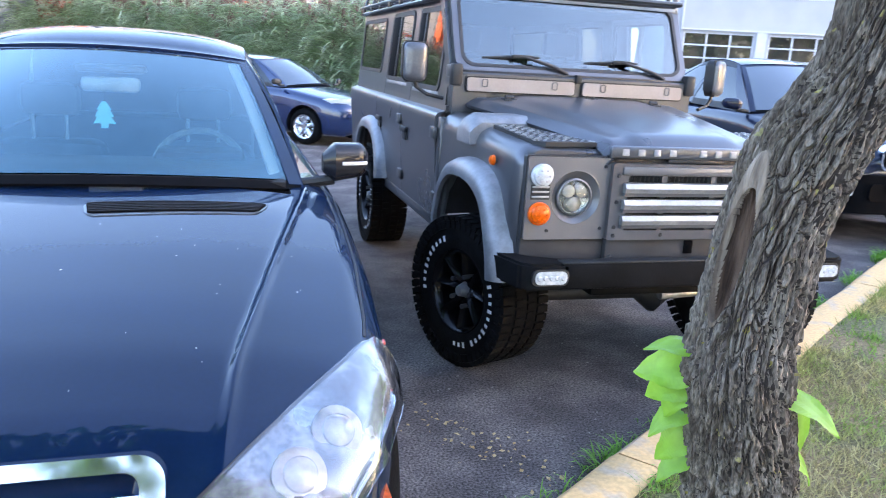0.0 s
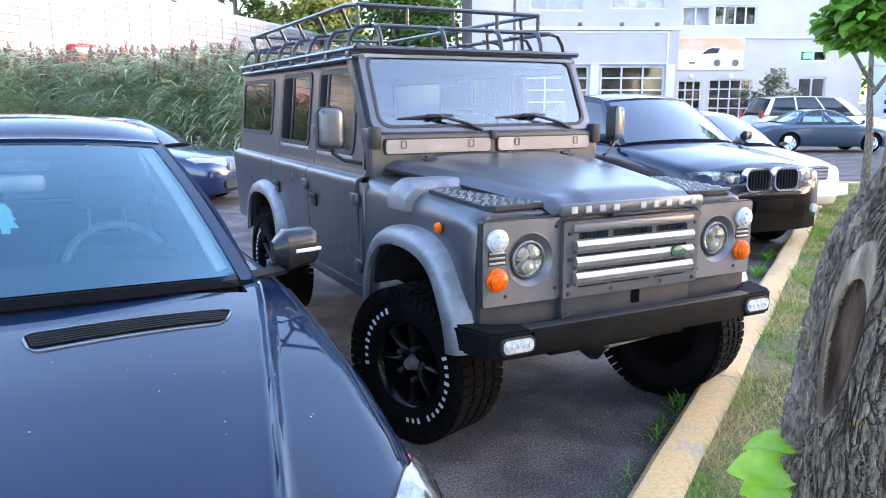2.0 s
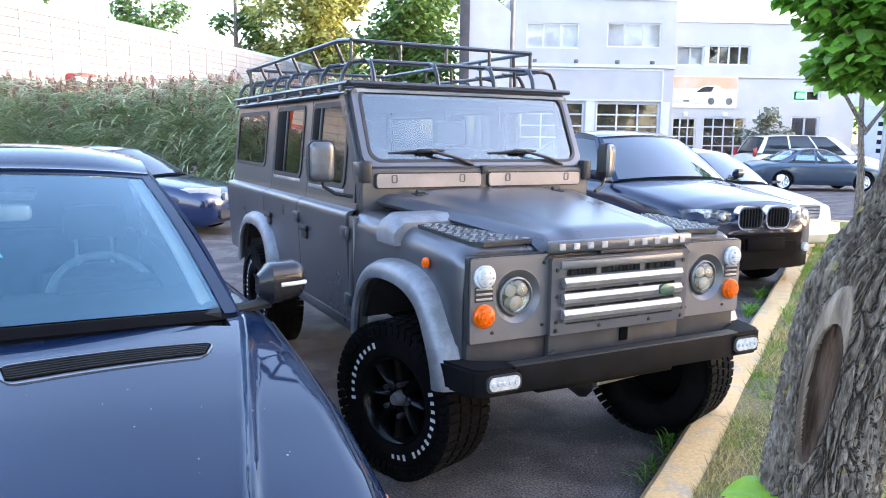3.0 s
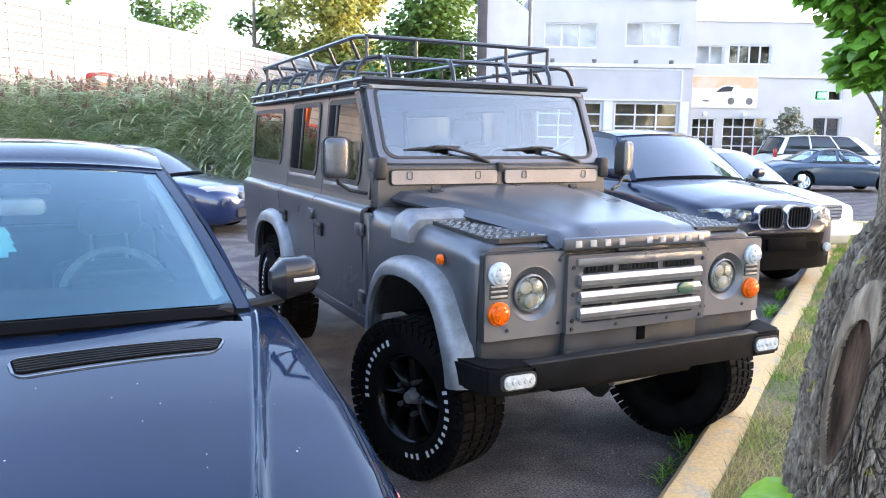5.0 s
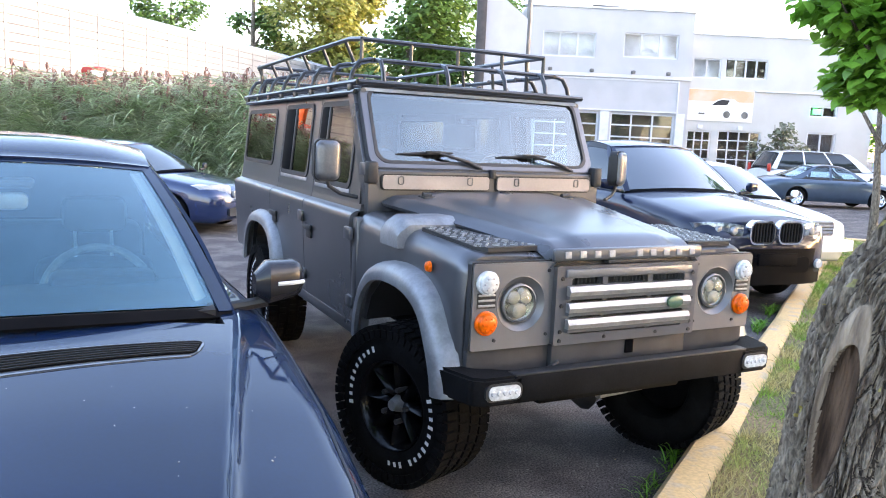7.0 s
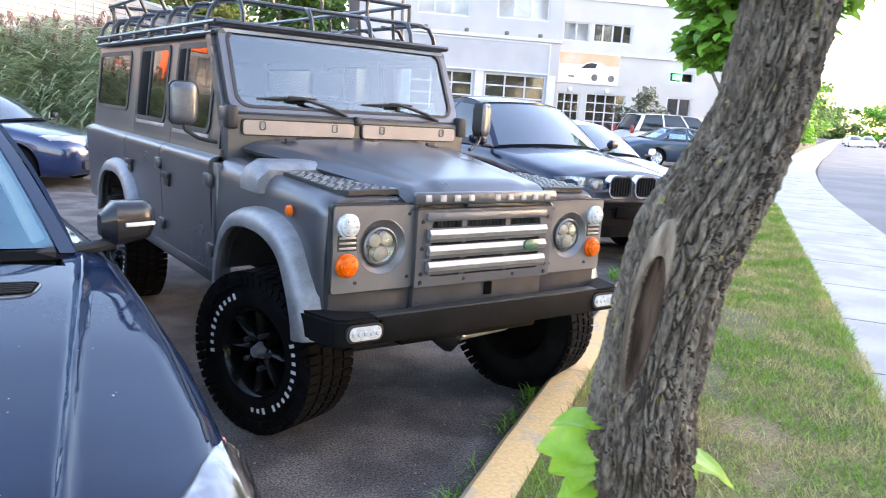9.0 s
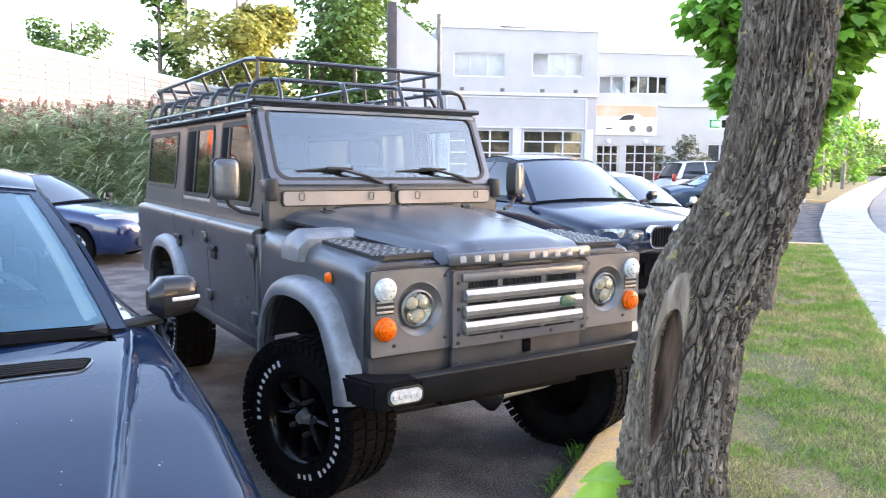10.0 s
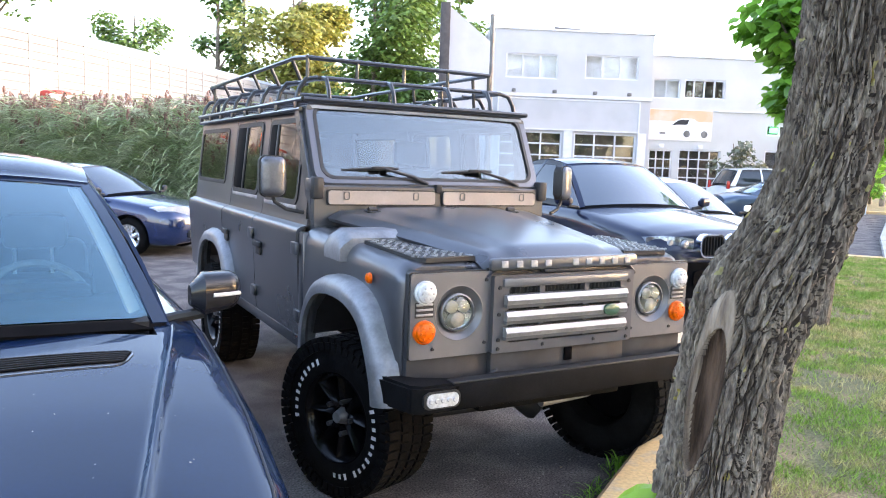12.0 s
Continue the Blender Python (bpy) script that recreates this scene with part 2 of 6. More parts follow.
def ring_frame(d):
    d = d.normalized()
    a = Vector((0, 0, 1)) if abs(d.z) < 0.9 else Vector((1, 0, 0))
    u = d.cross(a).normalized()
    return u, d.cross(u).normalized()


def loft(bm, rings, caps=True, closed=True):
    vr = [[bm.verts.new(p) for p in r] for r in rings]
    n = len(vr[0])
    for a, b in zip(vr, vr[1:]):
        for i in range(n if closed else n - 1):
            j = (i + 1) % n
            bm.faces.new((a[i], a[j], b[j], b[i]))
    if caps:
        bm.faces.new(vr[0][::-1])
        bm.faces.new(vr[-1])
    return bm


def tube(bm, pts, r, n=8, caps=True):
    pts = [Vector(p) for p in pts]
    rr = r if isinstance(r, (list, tuple)) else [r] * len(pts)
    rings = []
    u = None
    for i, p in enumerate(pts):
        d = (pts[min(i + 1, len(pts) - 1)] - pts[max(i - 1, 0)]).normalized()
        if u is None:
            u, v = ring_frame(d)
        else:
            u = (u - d * u.dot(d)).normalized()
            v = d.cross(u).normalized()
        rings.append([p + (u * math.cos(a) + v * math.sin(a)) * rr[i] for a in (2 * math.pi * k / n for k in range(n))])
    return loft(bm, rings, caps)


def cyl(bm, p0, p1, r0, r1=None, n=20):
    return tube(bm, [p0, p1], [r0, r0 if r1 is None else r1], n)


def lathe(bm, prof, c, axis='x', n=32, sx=1.0, caps=True):
    """A ring of revolution: prof is a list of (along, radius)."""
    rings = []
    for a, r in prof:
        ring = []
        for k in range(n):
            t = 2 * math.pi * k / n
            q = (a * sx, r * math.cos(t), r * math.sin(t)) if axis == 'x' else ((r * math.cos(t), a * sx, r * math.sin(t)) if axis == 'y' else (r * math.cos(t), r * math.sin(t), a))
            ring.append(Vector(c) + Vector(q))
        rings.append(ring)
    return loft(bm, rings, caps)


def prism(bm, poly, axis, a0, a1):
    """Extrudes a 2D outline. axis 'x': outline in (y, z); 'y': in (x, z); 'z': in (x, y)."""
    def at(p, a):
        return (a, p[0], p[1]) if axis == 'x' else ((p[0], a, p[1]) if axis == 'y' else (p[0], p[1], a))
    return loft(bm, [[at(p, a0) for p in poly], [at(p, a1) for p in poly]])


def patch(bm, f, u0, u1, v0, v1, nu=10, nv=8, thick=0.006, off=0.0):
    """A curved slab over f(u, v), from off to off + thick along its normal."""
    grid = []
    for i in range(nu + 1):
        for j in range(nv + 1):
            u, v = u0 + (u1 - u0) * i / nu, v0 + (v1 - v0) * j / nv
            p = Vector(f(u, v))
            e = 1e-3
            nrm = (Vector(f(u + e, v)) - Vector(f(u - e, v))).cross(Vector(f(u, v + e)) - Vector(f(u, v - e))).normalized()
            grid.append((p, nrm))
    A = [bm.verts.new(p + q * (off + thick)) for p, q in grid]
    C = [bm.verts.new(p + q * off) for p, q in grid]
    k = nv + 1
    for i in range(nu):
        for j in range(nv):
            q = (i * k + j, (i + 1) * k + j, (i + 1) * k + j + 1, i * k + j + 1)
            bm.faces.new([A[t] for t in q])
            bm.faces.new([C[t] for t in reversed(q)])
    rim = [i * k for i in range(nu)] + [nu * k + j for j in range(nv)] + [i * k + nv for i in range(nu, 0, -1)] + [j for j in range(nv, 0, -1)]
    for a, b in zip(rim, rim[1:] + rim[:1]):
        bm.faces.new((A[a], C[a], C[b], A[b]))
    return bm


def carve(ob, cutters):
    """Cuts closed bmeshes out of a mesh object and keeps the result as its mesh."""
    tmp = []
    for bm in cutters:
        me = bpy.data.meshes.new("cutter")
        bmesh.ops.recalc_face_normals(bm, faces=bm.faces)
        bm.to_mesh(me)
        bm.free()
        me.materials.append(BLACK)
        c = new("cutter", me)
        c.parent = ob.parent
        c.matrix_basis = ob.matrix_basis
        md = ob.modifiers.new("cut", 'BOOLEAN')
        md.object, md.operation, md.solver, md.material_mode = c, 'DIFFERENCE', 'EXACT', 'TRANSFER'
        tmp.append(c)
    bpy.context.view_layer.update()
    me = bpy.data.meshes.new_from_object(ob.evaluated_get(bpy.context.evaluated_depsgraph_get()))
    ob.modifiers.clear()
    old, ob.data = ob.data, me
    me.shade_smooth()
    me.set_sharp_from_angle(angle=radians(38))
    bpy.data.meshes.remove(old)
    for c in tmp:
        d = c.data
        bpy.data.objects.remove(c)
        bpy.data.meshes.remove(d)


def smooth_curve(pts, n):
    """Points along a Catmull-Rom curve through pts."""
    P = [np.array(p, float) for p in pts]
    P = [2 * P[0] - P[1]] + P + [2 * P[-1] - P[-2]]
    out = []
    for k in range(n + 1):
        t = k / n * (len(P) - 3)
        i = min(int(t), len(P) - 4)
        t -= i
        a, b, c, d = P[i:i + 4]
        out.append(tuple(0.5 * (2 * b + (c - a) * t + (2 * a - 5 * b + 4 * c - d) * t * t + (3 * b - a - 3 * c + d) * t ** 3)))
    return out


def mesh_stuff(name, verts, faces, material, label, category, parent=None, kind="stuff"):
    me = bpy.data.meshes.new(name)
    me.from_pydata(verts, [], faces)
    me.materials.append(material)
    ob = new(name, me)
    if parent:
        ob.parent = parent
        if label:
            ob["label"] = label
        if kind == "stuff":
            ob["kind"] = kind
    else:
        tagged(ob, label, category, "", kind)
    return ob


E_DIR, N_DIR = Vector((0.834, 0.552, 0)), Vector((0.552, -0.834, 0))


def G(e, n, z=0.0):
    """A place by the kerb: e along it, n towards the street."""
    p = E_DIR * e + N_DIR * n
    return (p.x, p.y, z)


# ---- ground, kerb, lawn, pavement, street ----
def sheet(name, outline, z0, z1, material, label, bevel=0.0):
    bm = bmesh.new()
    loft(bm, [[(p[0], p[1], z0) for p in outline], [(p[0], p[1], z1) for p in outline]])
    if bevel:
        top = [e for e in bm.edges if all(v.co.z > z1 - 1e-4 for v in e.verts)]
        bmesh.ops.bevel(bm, geom=top, offset=bevel, segments=3, affect='EDGES')
    return tagged(part(name, bm, material), label, name.split("_")[0], kind="structure")


bm = bmesh.new()
bmesh.ops.create_grid(bm, x_segments=1, y_segments=1, size=900)
tagged(part("ground", bm, ASPHALT, smooth=False), "dark worn asphalt of the car park", "asphalt", kind="structure")
sheet("lawn", [G(-30, 0.40), G(13.0, 0.40), G(13.4, 0.9), G(13.4, 2.02), G(-30, 2.02)], 0.0, 0.125, SOIL, "worn lawn strip with dry patches")
sheet("pavement", [G(-60, 2.0), G(13, 2.0), G(20, 2.2), G(34, 3.1), G(60, 6.1), G(120, 13.6), G(250, 30), G(250, 32), G(120, 15.5), G(60, 8.0), G(46, 6.1), G(34, 4.7), G(28, 4.12), G(23, 3.74), G(19, 3.52), G(15, 3.42), G(-60, 3.4)], 0.0, 0.13, CONCRETE, "pale concrete pavement beside the street", 0.02)
sheet("road", [G(-120, 3.5), G(15, 3.52), G(19, 3.62), G(23, 3.84), G(28, 4.22), G(34, 4.8), G(46, 6.2), G(60, 8.1), G(120, 15.6), G(250, 32.1), G(420, 54), G(420, 66), G(250, 43), G(120, 26.5), G(60, 18.5), G(20, 14.5), G(-120, 14)], 0.0, 0.02, ROAD, "grey asphalt street")
sheet("lawn_far", [G(38, 0.6), G(70, 3.5), G(110, 8), G(110, 12.2), G(62, 6.3), G(38, 3.5)], 0.0, 0.12, SOIL, "small lawn beyond the driveway")

kerb = thing("kerb", Matrix(), "kerb of concrete blocks with worn yellow paint", "kerb", kind="structure")
rnd = random.Random(3)
KERB_LEN = 1.8
for k in range(-8, 8):
    e0, e1 = k * KERB_LEN + 0.9, (k + 1) * KERB_LEN + 0.9
    if e0 > 12:
        continue
    bm = bmesh.new()
    prof = [(0.195, 0.0), (0.205, 0.11), (0.235, 0.138), (0.385, 0.142), (0.41, 0.13), (0.41, 0.0)]
    rings = []
    for i in range(9):
        e = e0 + 0.004 + (e1 - e0 - 0.008) * i / 8
        w = 0.006 * math.sin(e * 3.1) + rnd.uniform(-.003, .003)
        rings.append([G(e, n + w, z + (rnd.uniform(-.003, .003) if z > 0.05 else 0)) for n, z in prof])
    loft(bm, rings)
    part("kerb_block", bm, KERB, kerb)
bm = bmesh.new()
loft(bm, [[G(13.1 + a, 0.3, z) for a, z in ((0, 0), (0.0, .13), (.22, .14), (.24, 0))], [G(13.4 + a, 1.1, z) for a, z in ((0, 0), (0.0, .13), (.22, .14), (.24, 0))], [G(13.5 + a, 2.0, z) for a, z in ((0, 0), (0.0, .13), (.22, .14), (.24, 0))]])
part("kerb_end", bm, KERB, kerb)
bm = bmesh.new()
loft(bm, [[G(37.7 + a, n, z) for a, z in ((0, 0), (0.0, .13), (.26, .14), (.28, 0))] for n in (-6, 0.5, 3.4)])
part("kerb_block", bm, KERB, kerb)


# ---- wheels ----
def wheel(parent, x, y, r, w, rim_mat, side, spokes=5, rim_r=None, letters=False, name="wheel", steer=0.0):
    """side: -1 outer face towards -x, +1 towards +x."""
    rim_r = rim_r or r * 0.66
    wh = new(name)
    wh.parent = parent
    wh.location = (x, y, r)
    wh.rotation_euler = (0, 0, radians(steer))
    bm = bmesh.new()
    o = w / 2
    lathe(bm, [(-o + .01, rim_r), (-o, rim_r + .02), (-o, r - .06), (-o + .035, r - .012), (-o + .05, r - .006), (o - .05, r - .006), (o - .035, r - .012), (o, r - .06), (o, rim_r + .02), (o - .01, rim_r), (o - .03, rim_r - .01), (-o + .03, rim_r - .01), (-o + .01, rim_r)], (0, 0, 0), 'x', 48, caps=False)
    part("tyre", bm, RUBBER, wh)
    if letters:
        bm = bmesh.new()
        for k in range(52):
            t = 2 * math.pi * k / 52
            for xx, dw in ((-.42, .3), (-.14, .22), (.14, .22), (.42, .3)):
                q = pose(0, 0, 0, math.degrees(t + (0.03 if xx > 0 else -0.03) + (.06 if abs(xx) < .3 else 0)))
                box(bm, xx * w - dw * w * .4, xx * w + dw * w * .4, -.018, .018, r - .02, r + .004, 0, q)
            q = pose(0, 0, 0, math.degrees(t))
            box(bm, side * o - .012, side * o + .004, -.016, .016, r - .062, r - .022, 0, q)
        tagged(part("tread", bm, RUBBER, wh), kind="stuff")
    bm = bmesh.new()
    s = side
    lathe(bm, [(s * (o - .012), rim_r + .004), (s * (o - .004), rim_r), (s * (o - .02), rim_r - .018), (s * (o - .08), rim_r - .03), (s * (o - .12), rim_r - .03), (s * (o - .12), .05), (s * (o - .13), .03)], (0, 0, 0), 'x', 40, caps=False)
    for k in range(spokes):
        t = 2 * math.pi * k / spokes
        q = pose(0, 0, 0, math.degrees(t))
        b2 = bmesh.new()
        hw = .030 if spokes > 5 else .045
        loft(b2, [[(s * (o - .10), -hw, z), (s * (o - .055), -hw * .75, z), (s * (o - dz), 0, z), (s * (o - .055), hw * .75, z), (s * (o - .10), hw, z)] for z, dz in ((.05, .045), (.11, .035), (rim_r - .03, .022), (rim_r - .012, .02))])
        bmesh.ops.transform(b2, matrix=q, verts=b2.verts)
        me = bpy.data.meshes.new("t")
        b2.to_mesh(me)
        b2.free()
        bm.from_mesh(me)
        bpy.data.meshes.remove(me)
    part("rim", bm, rim_mat, wh)
    bm = bmesh.new()
    hc = .62 if letters else 1.0
    lathe(bm, [(s * (o - .10), .055), (s * (o - .03), .05 * hc), (s * (o - .017), .042 * hc), (s * (o - .015), .01)], (0, 0, 0), 'x', 20)
    part("hub_cap", bm, TRUCKLT if letters else rim_mat, wh, "grey hub cap" if letters else "")
    for k in range(5):
        t = 2 * math.pi * (k + .5) / 5
        bm = bmesh.new()
        cyl(bm, (s * (o - .09), .083 * math.cos(t), .083 * math.sin(t)), (s * (o - .022), .083 * math.cos(t), .083 * math.sin(t)), .013, n=6)
        part("wheel_nut", bm, DULLSHADED if letters else CHROME, wh)
    if letters:
        # raised white sidewall marks as plain bars
        for a0, count, step in ((-100, 10, 8.2), (70, 10, 8.4), (161, 3, 8.0)):
            for k in range(count):
                hh = .011 if k % 3 else .015
                b2 = B(s * o - .001, s * o + .0035, -.0085, .0085, .283 - hh, .283 + hh)
                part("sidewall_mark", b2, WHITE, wh, at=pose(0, 0, 0, (a0 + k * step) * -s))
    return wh


# ---- a parked car from a few measures ----
def lerp(a, b, t):
    return a + (b - a) * t


class Shape:
    def __init__(self, stations, cab):
        self.st = np.array(stations, float)
        self.yc0, self.yr0, self.yc1, self.yr1 = cab['yc0'], cab['yr0'], cab['yc1'], cab['yr1']
        self.wb, self.wr, self.bow, self.crown = cab['wb'], cab['wr'], cab['bow'], cab['crown']
        self.zb0, self.zr, self.zb1 = cab['zb0'], cab['zr'], cab['zb1']

    def at(self, y):
        return [float(np.interp(y, self.st[:, 0], self.st[:, k])) for k in range(1, 5)]

    def ring(self, y):
        zt, zs, w, zb = self.at(y)
        half = []
        for u in (0, .15, .3, .45, .6, .72, .82, .89):
            half.append((u * w, zt - (zt - zs) * (u / .9) ** 2.4))
        half += [(.94 * w, zs - .022), (.975 * w, zs - .065), (.995 * w, zs - .14), (w, lerp(zs, zb, .5)), (.985 * w, lerp(zs, zb, .75)), (.96 * w, zb + .05), (.90 * w, zb)]
        return [(x, y, z) for x, z in half] + [(-x, y, z) for x, z in reversed(half[1:])]

    def screen(self, u, t):
        w = lerp(self.wb, self.wr, t)
        return (u * w, lerp(self.yc0, self.yr0, t) + self.bow * u * u * (1 - .35 * t), lerp(self.zb0, self.zr, t) - .05 * u * u * (1 - t) - .035 * u * u * t + .03 * math.sin(math.pi * t))

    def rear(self, u, t):
        w = lerp(self.wb, self.wr, t)
        return (-u * w, lerp(self.yc1, self.yr1, t) - .6 * self.bow * u * u, lerp(self.zb1, self.zr, t) - .05 * u * u * (1 - t) - .035 * u * u * t)

    def roof(self, u, s):
        a, b = Vector(self.screen(u, 1)), Vector(self.rear(-u, 1))
        p = a.lerp(b, s)
        p.z += self.crown * max(0, math.sin(math.pi * s)) ** .8
        return p

    def side(self, s, t, sgn=1):
        a, b = Vector(self.screen(1, t)), Vector(self.rear(-1, t))
        p = a.lerp(b, s)
        p.x += (.04 * math.sin(math.pi * s)) * (1 - t) + .02 * math.sin(math.pi * t)
        p.z += self.crown * max(0, math.sin(math.pi * s)) ** .8 * t * .9
        return Vector((sgn * p.x, p.y, p.z))


def car(name, m, S, paint, label, wheels, r, rim=CHROME, group="cars in the car park", hollow=False, windows=((.08, .46), (.50, .86)), steps=44, category="car", see_through=False):
    root = thing(name, m, label, category, group)
    y0, y1 = S.st[0, 0], S.st[-1, 0]
    bm = bmesh.new()
    ys = [y0 + (y1 - y0) * (.5 - .5 * math.cos(math.pi * k / steps)) for k in range(steps + 1)]
    rings = [S.ring(y) for y in ys]
    loft(bm, rings)
    body = part("body", bm, paint, root)
    cuts = []
    wmax = max(S.st[:, 3])
    for yw in wheels:
        for sg in (-1, 1):
            b2 = bmesh.new()
            cyl(b2, (sg * (wmax - .32), yw, r + .01), (sg * (wmax + .2), yw, r + .01), r + .045, n=36)
            cuts.append(b2)
    if hollow:
        b2 = bmesh.new()
        zb = S.zb0
        w = S.wb - .05
        prism(b2, [(S.yc0 + .04, zb + .3), (S.yc0 + .10, .45), (S.yc1 - .1, .45), (S.yc1 - .1, zb + .3)], 'x', -w, w)
        cuts.append(b2)
    carve(body, cuts)
    for yw in wheels:
        for sg in (-1, 1):
            wheel(root, sg * (wmax - .125), yw, r, .22, rim, sg)
    if not see_through:
        bm = bmesh.new()
        if not hollow:
            patch(bm, S.screen, -.98, .98, 0, 1, 8, 5, .004, -.02)
        patch(bm, S.rear, -.98, .98, 0, 1, 8, 5, .004, -.02)
        for sg in (1, -1):
            patch(bm, lambda s, t: S.side(s, t, sg), .01, .99, 0, 1, 10, 5, .004, -.02 if sg > 0 else .016)
        part("cabin_lining", bm, DARKIN, root)
    bm = bmesh.new()
    patch(bm, S.roof, -1.0, 1.0, -.02, 1.02, 14, 40 if hollow else 14, .02, -.01)
    part("roof", bm, paint, root)
    glass_mat = SALOONGLASS if hollow else (CLEAR if see_through else CARSCREEN)
    side_mat = CLEAR if see_through else PANE
    w = part("windscreen", patch(bmesh.new(), S.screen, -.93, .93, .03, .95, 16, 8, .006, 0), glass_mat, root)
    w.visible_shadow = not hollow
    part("rear_window", patch(bmesh.new(), S.rear, -.92, .92, .06, .94, 10, 6, .006, 0), side_mat, root)
    for sg in (1, -1):
        f = (lambda s, t, sg=sg: S.side(s, t, sg)) if sg > 0 else (lambda s, t, sg=sg: S.side(1 - s, t, sg))
        def span(a, b):
            return (a, b) if sg > 0 else (1 - b, 1 - a)
        for a, b in windows:
            part("side_window", patch(bmesh.new(), f, *span(a, b), .10, .88, 8, 5, .005, 0), side_mat, root)
        cuts2 = [-.005] + [q for wdw in windows for q in wdw] + [1.005]
        for a, b in zip(cuts2[0::2], cuts2[1::2]):
            part("pillar", patch(bmesh.new(), f, *span(a, b), 0, 1.0, 5, 6, .014, -.004), paint, root)
        for a, b in windows:
            part("door_frame", patch(bmesh.new(), f, *span(a, b), .88, 1.0, 8, 2, .013, -.004), BLACK, root)
            part("door_frame", patch(bmesh.new(), f, *span(a, b), -.02, .10, 8, 2, .013, -.004), BLACK, root)
    for q in ((-1.0, -.93), (.93, 1.0)):
        part("pillar", patch(bmesh.new(), S.screen, *q, 0, 1.0, 3, 8, .014, -.004), paint, root)
    part("header", patch(bmesh.new(), S.screen, -1, 1, .95, 1.01, 14, 2, .013, -.004), paint, root)
    part("cowl", patch(bmesh.new(), S.screen, -1, 1, -.025, .02, 14, 2, .012, -.006), SHADEBLACK, root)
    return root


def mirror(parent, x, y, z, sg, paint, size=(.2, .10, .13)):
    w, d, h = size
    bm = bmesh.new()
    pts = []
    for k in range(13):
        t = k / 12
        e = min(1.0, .45 + 2.2 * t) * (1 - max(0, t - .82) ** 2 * 14)
        ring = []
        for i in range(20):
            a = 2 * math.pi * i / 20
            c, q = math.cos(a), math.sin(a)
            k2 = (abs(c) ** 3.2 + abs(q) ** 3.2) ** (-1 / 3.2)
            ring.append((x + sg * w * t, y + .05 * t + d * .5 * e * c * k2, z + h * .5 * e * q * k2 * (1 - .18 * t) + .012 * t))
        pts.append(ring)
    loft(bm, pts)
    mir = part("mirror", bm, paint, parent)
    bm = bmesh.new()
    tube(bm, [(x - sg * .1, y + .01, z - h * .55), (x + sg * .05, y + .01, z - h * .42)], .022, 8)
    part("mirror_arm", bm, BLACK, mir)
    return mir


def rounded(x0, x1, z0, z1, r, n=5):
    pts = []
    for cx, cz, a in ((x1 - r, z1 - r, 0), (x0 + r, z1 - r, 90), (x0 + r, z0 + r, 180), (x1 - r, z0 + r, 270)):
        for k in range(n + 1):
            t = radians(a + 90 * k / n)
            pts.append((cx + r * math.cos(t), cz + r * math.sin(t)))
    return pts


def ring_plate(bm, outer, inner, axis, a0, a1):
    """A flat frame: the outline outer with the hole inner (same number of points)."""
    def at(p, a):
        return (a, p[0], p[1]) if axis == 'x' else ((p[0], a, p[1]) if axis == 'y' else (p[0], p[1], a))
    o0, o1 = [bm.verts.new(at(p, a0)) for p in outer], [bm.verts.new(at(p, a1)) for p in outer]
    i0, i1 = [bm.verts.new(at(p, a0)) for p in inner], [bm.verts.new(at(p, a1)) for p in inner]
    n = len(outer)
    for k in range(n):
        j = (k + 1) % n
        bm.faces.new((o0[k], o0[j], i0[j], i0[k]))
        bm.faces.new((o1[k], i1[k], i1[j], o1[j]))
        bm.faces.new((o0[k], o1[k], o1[j], o0[j]))
        bm.faces.new((i0[k], i0[j], i1[j], i1[k]))
    return bm

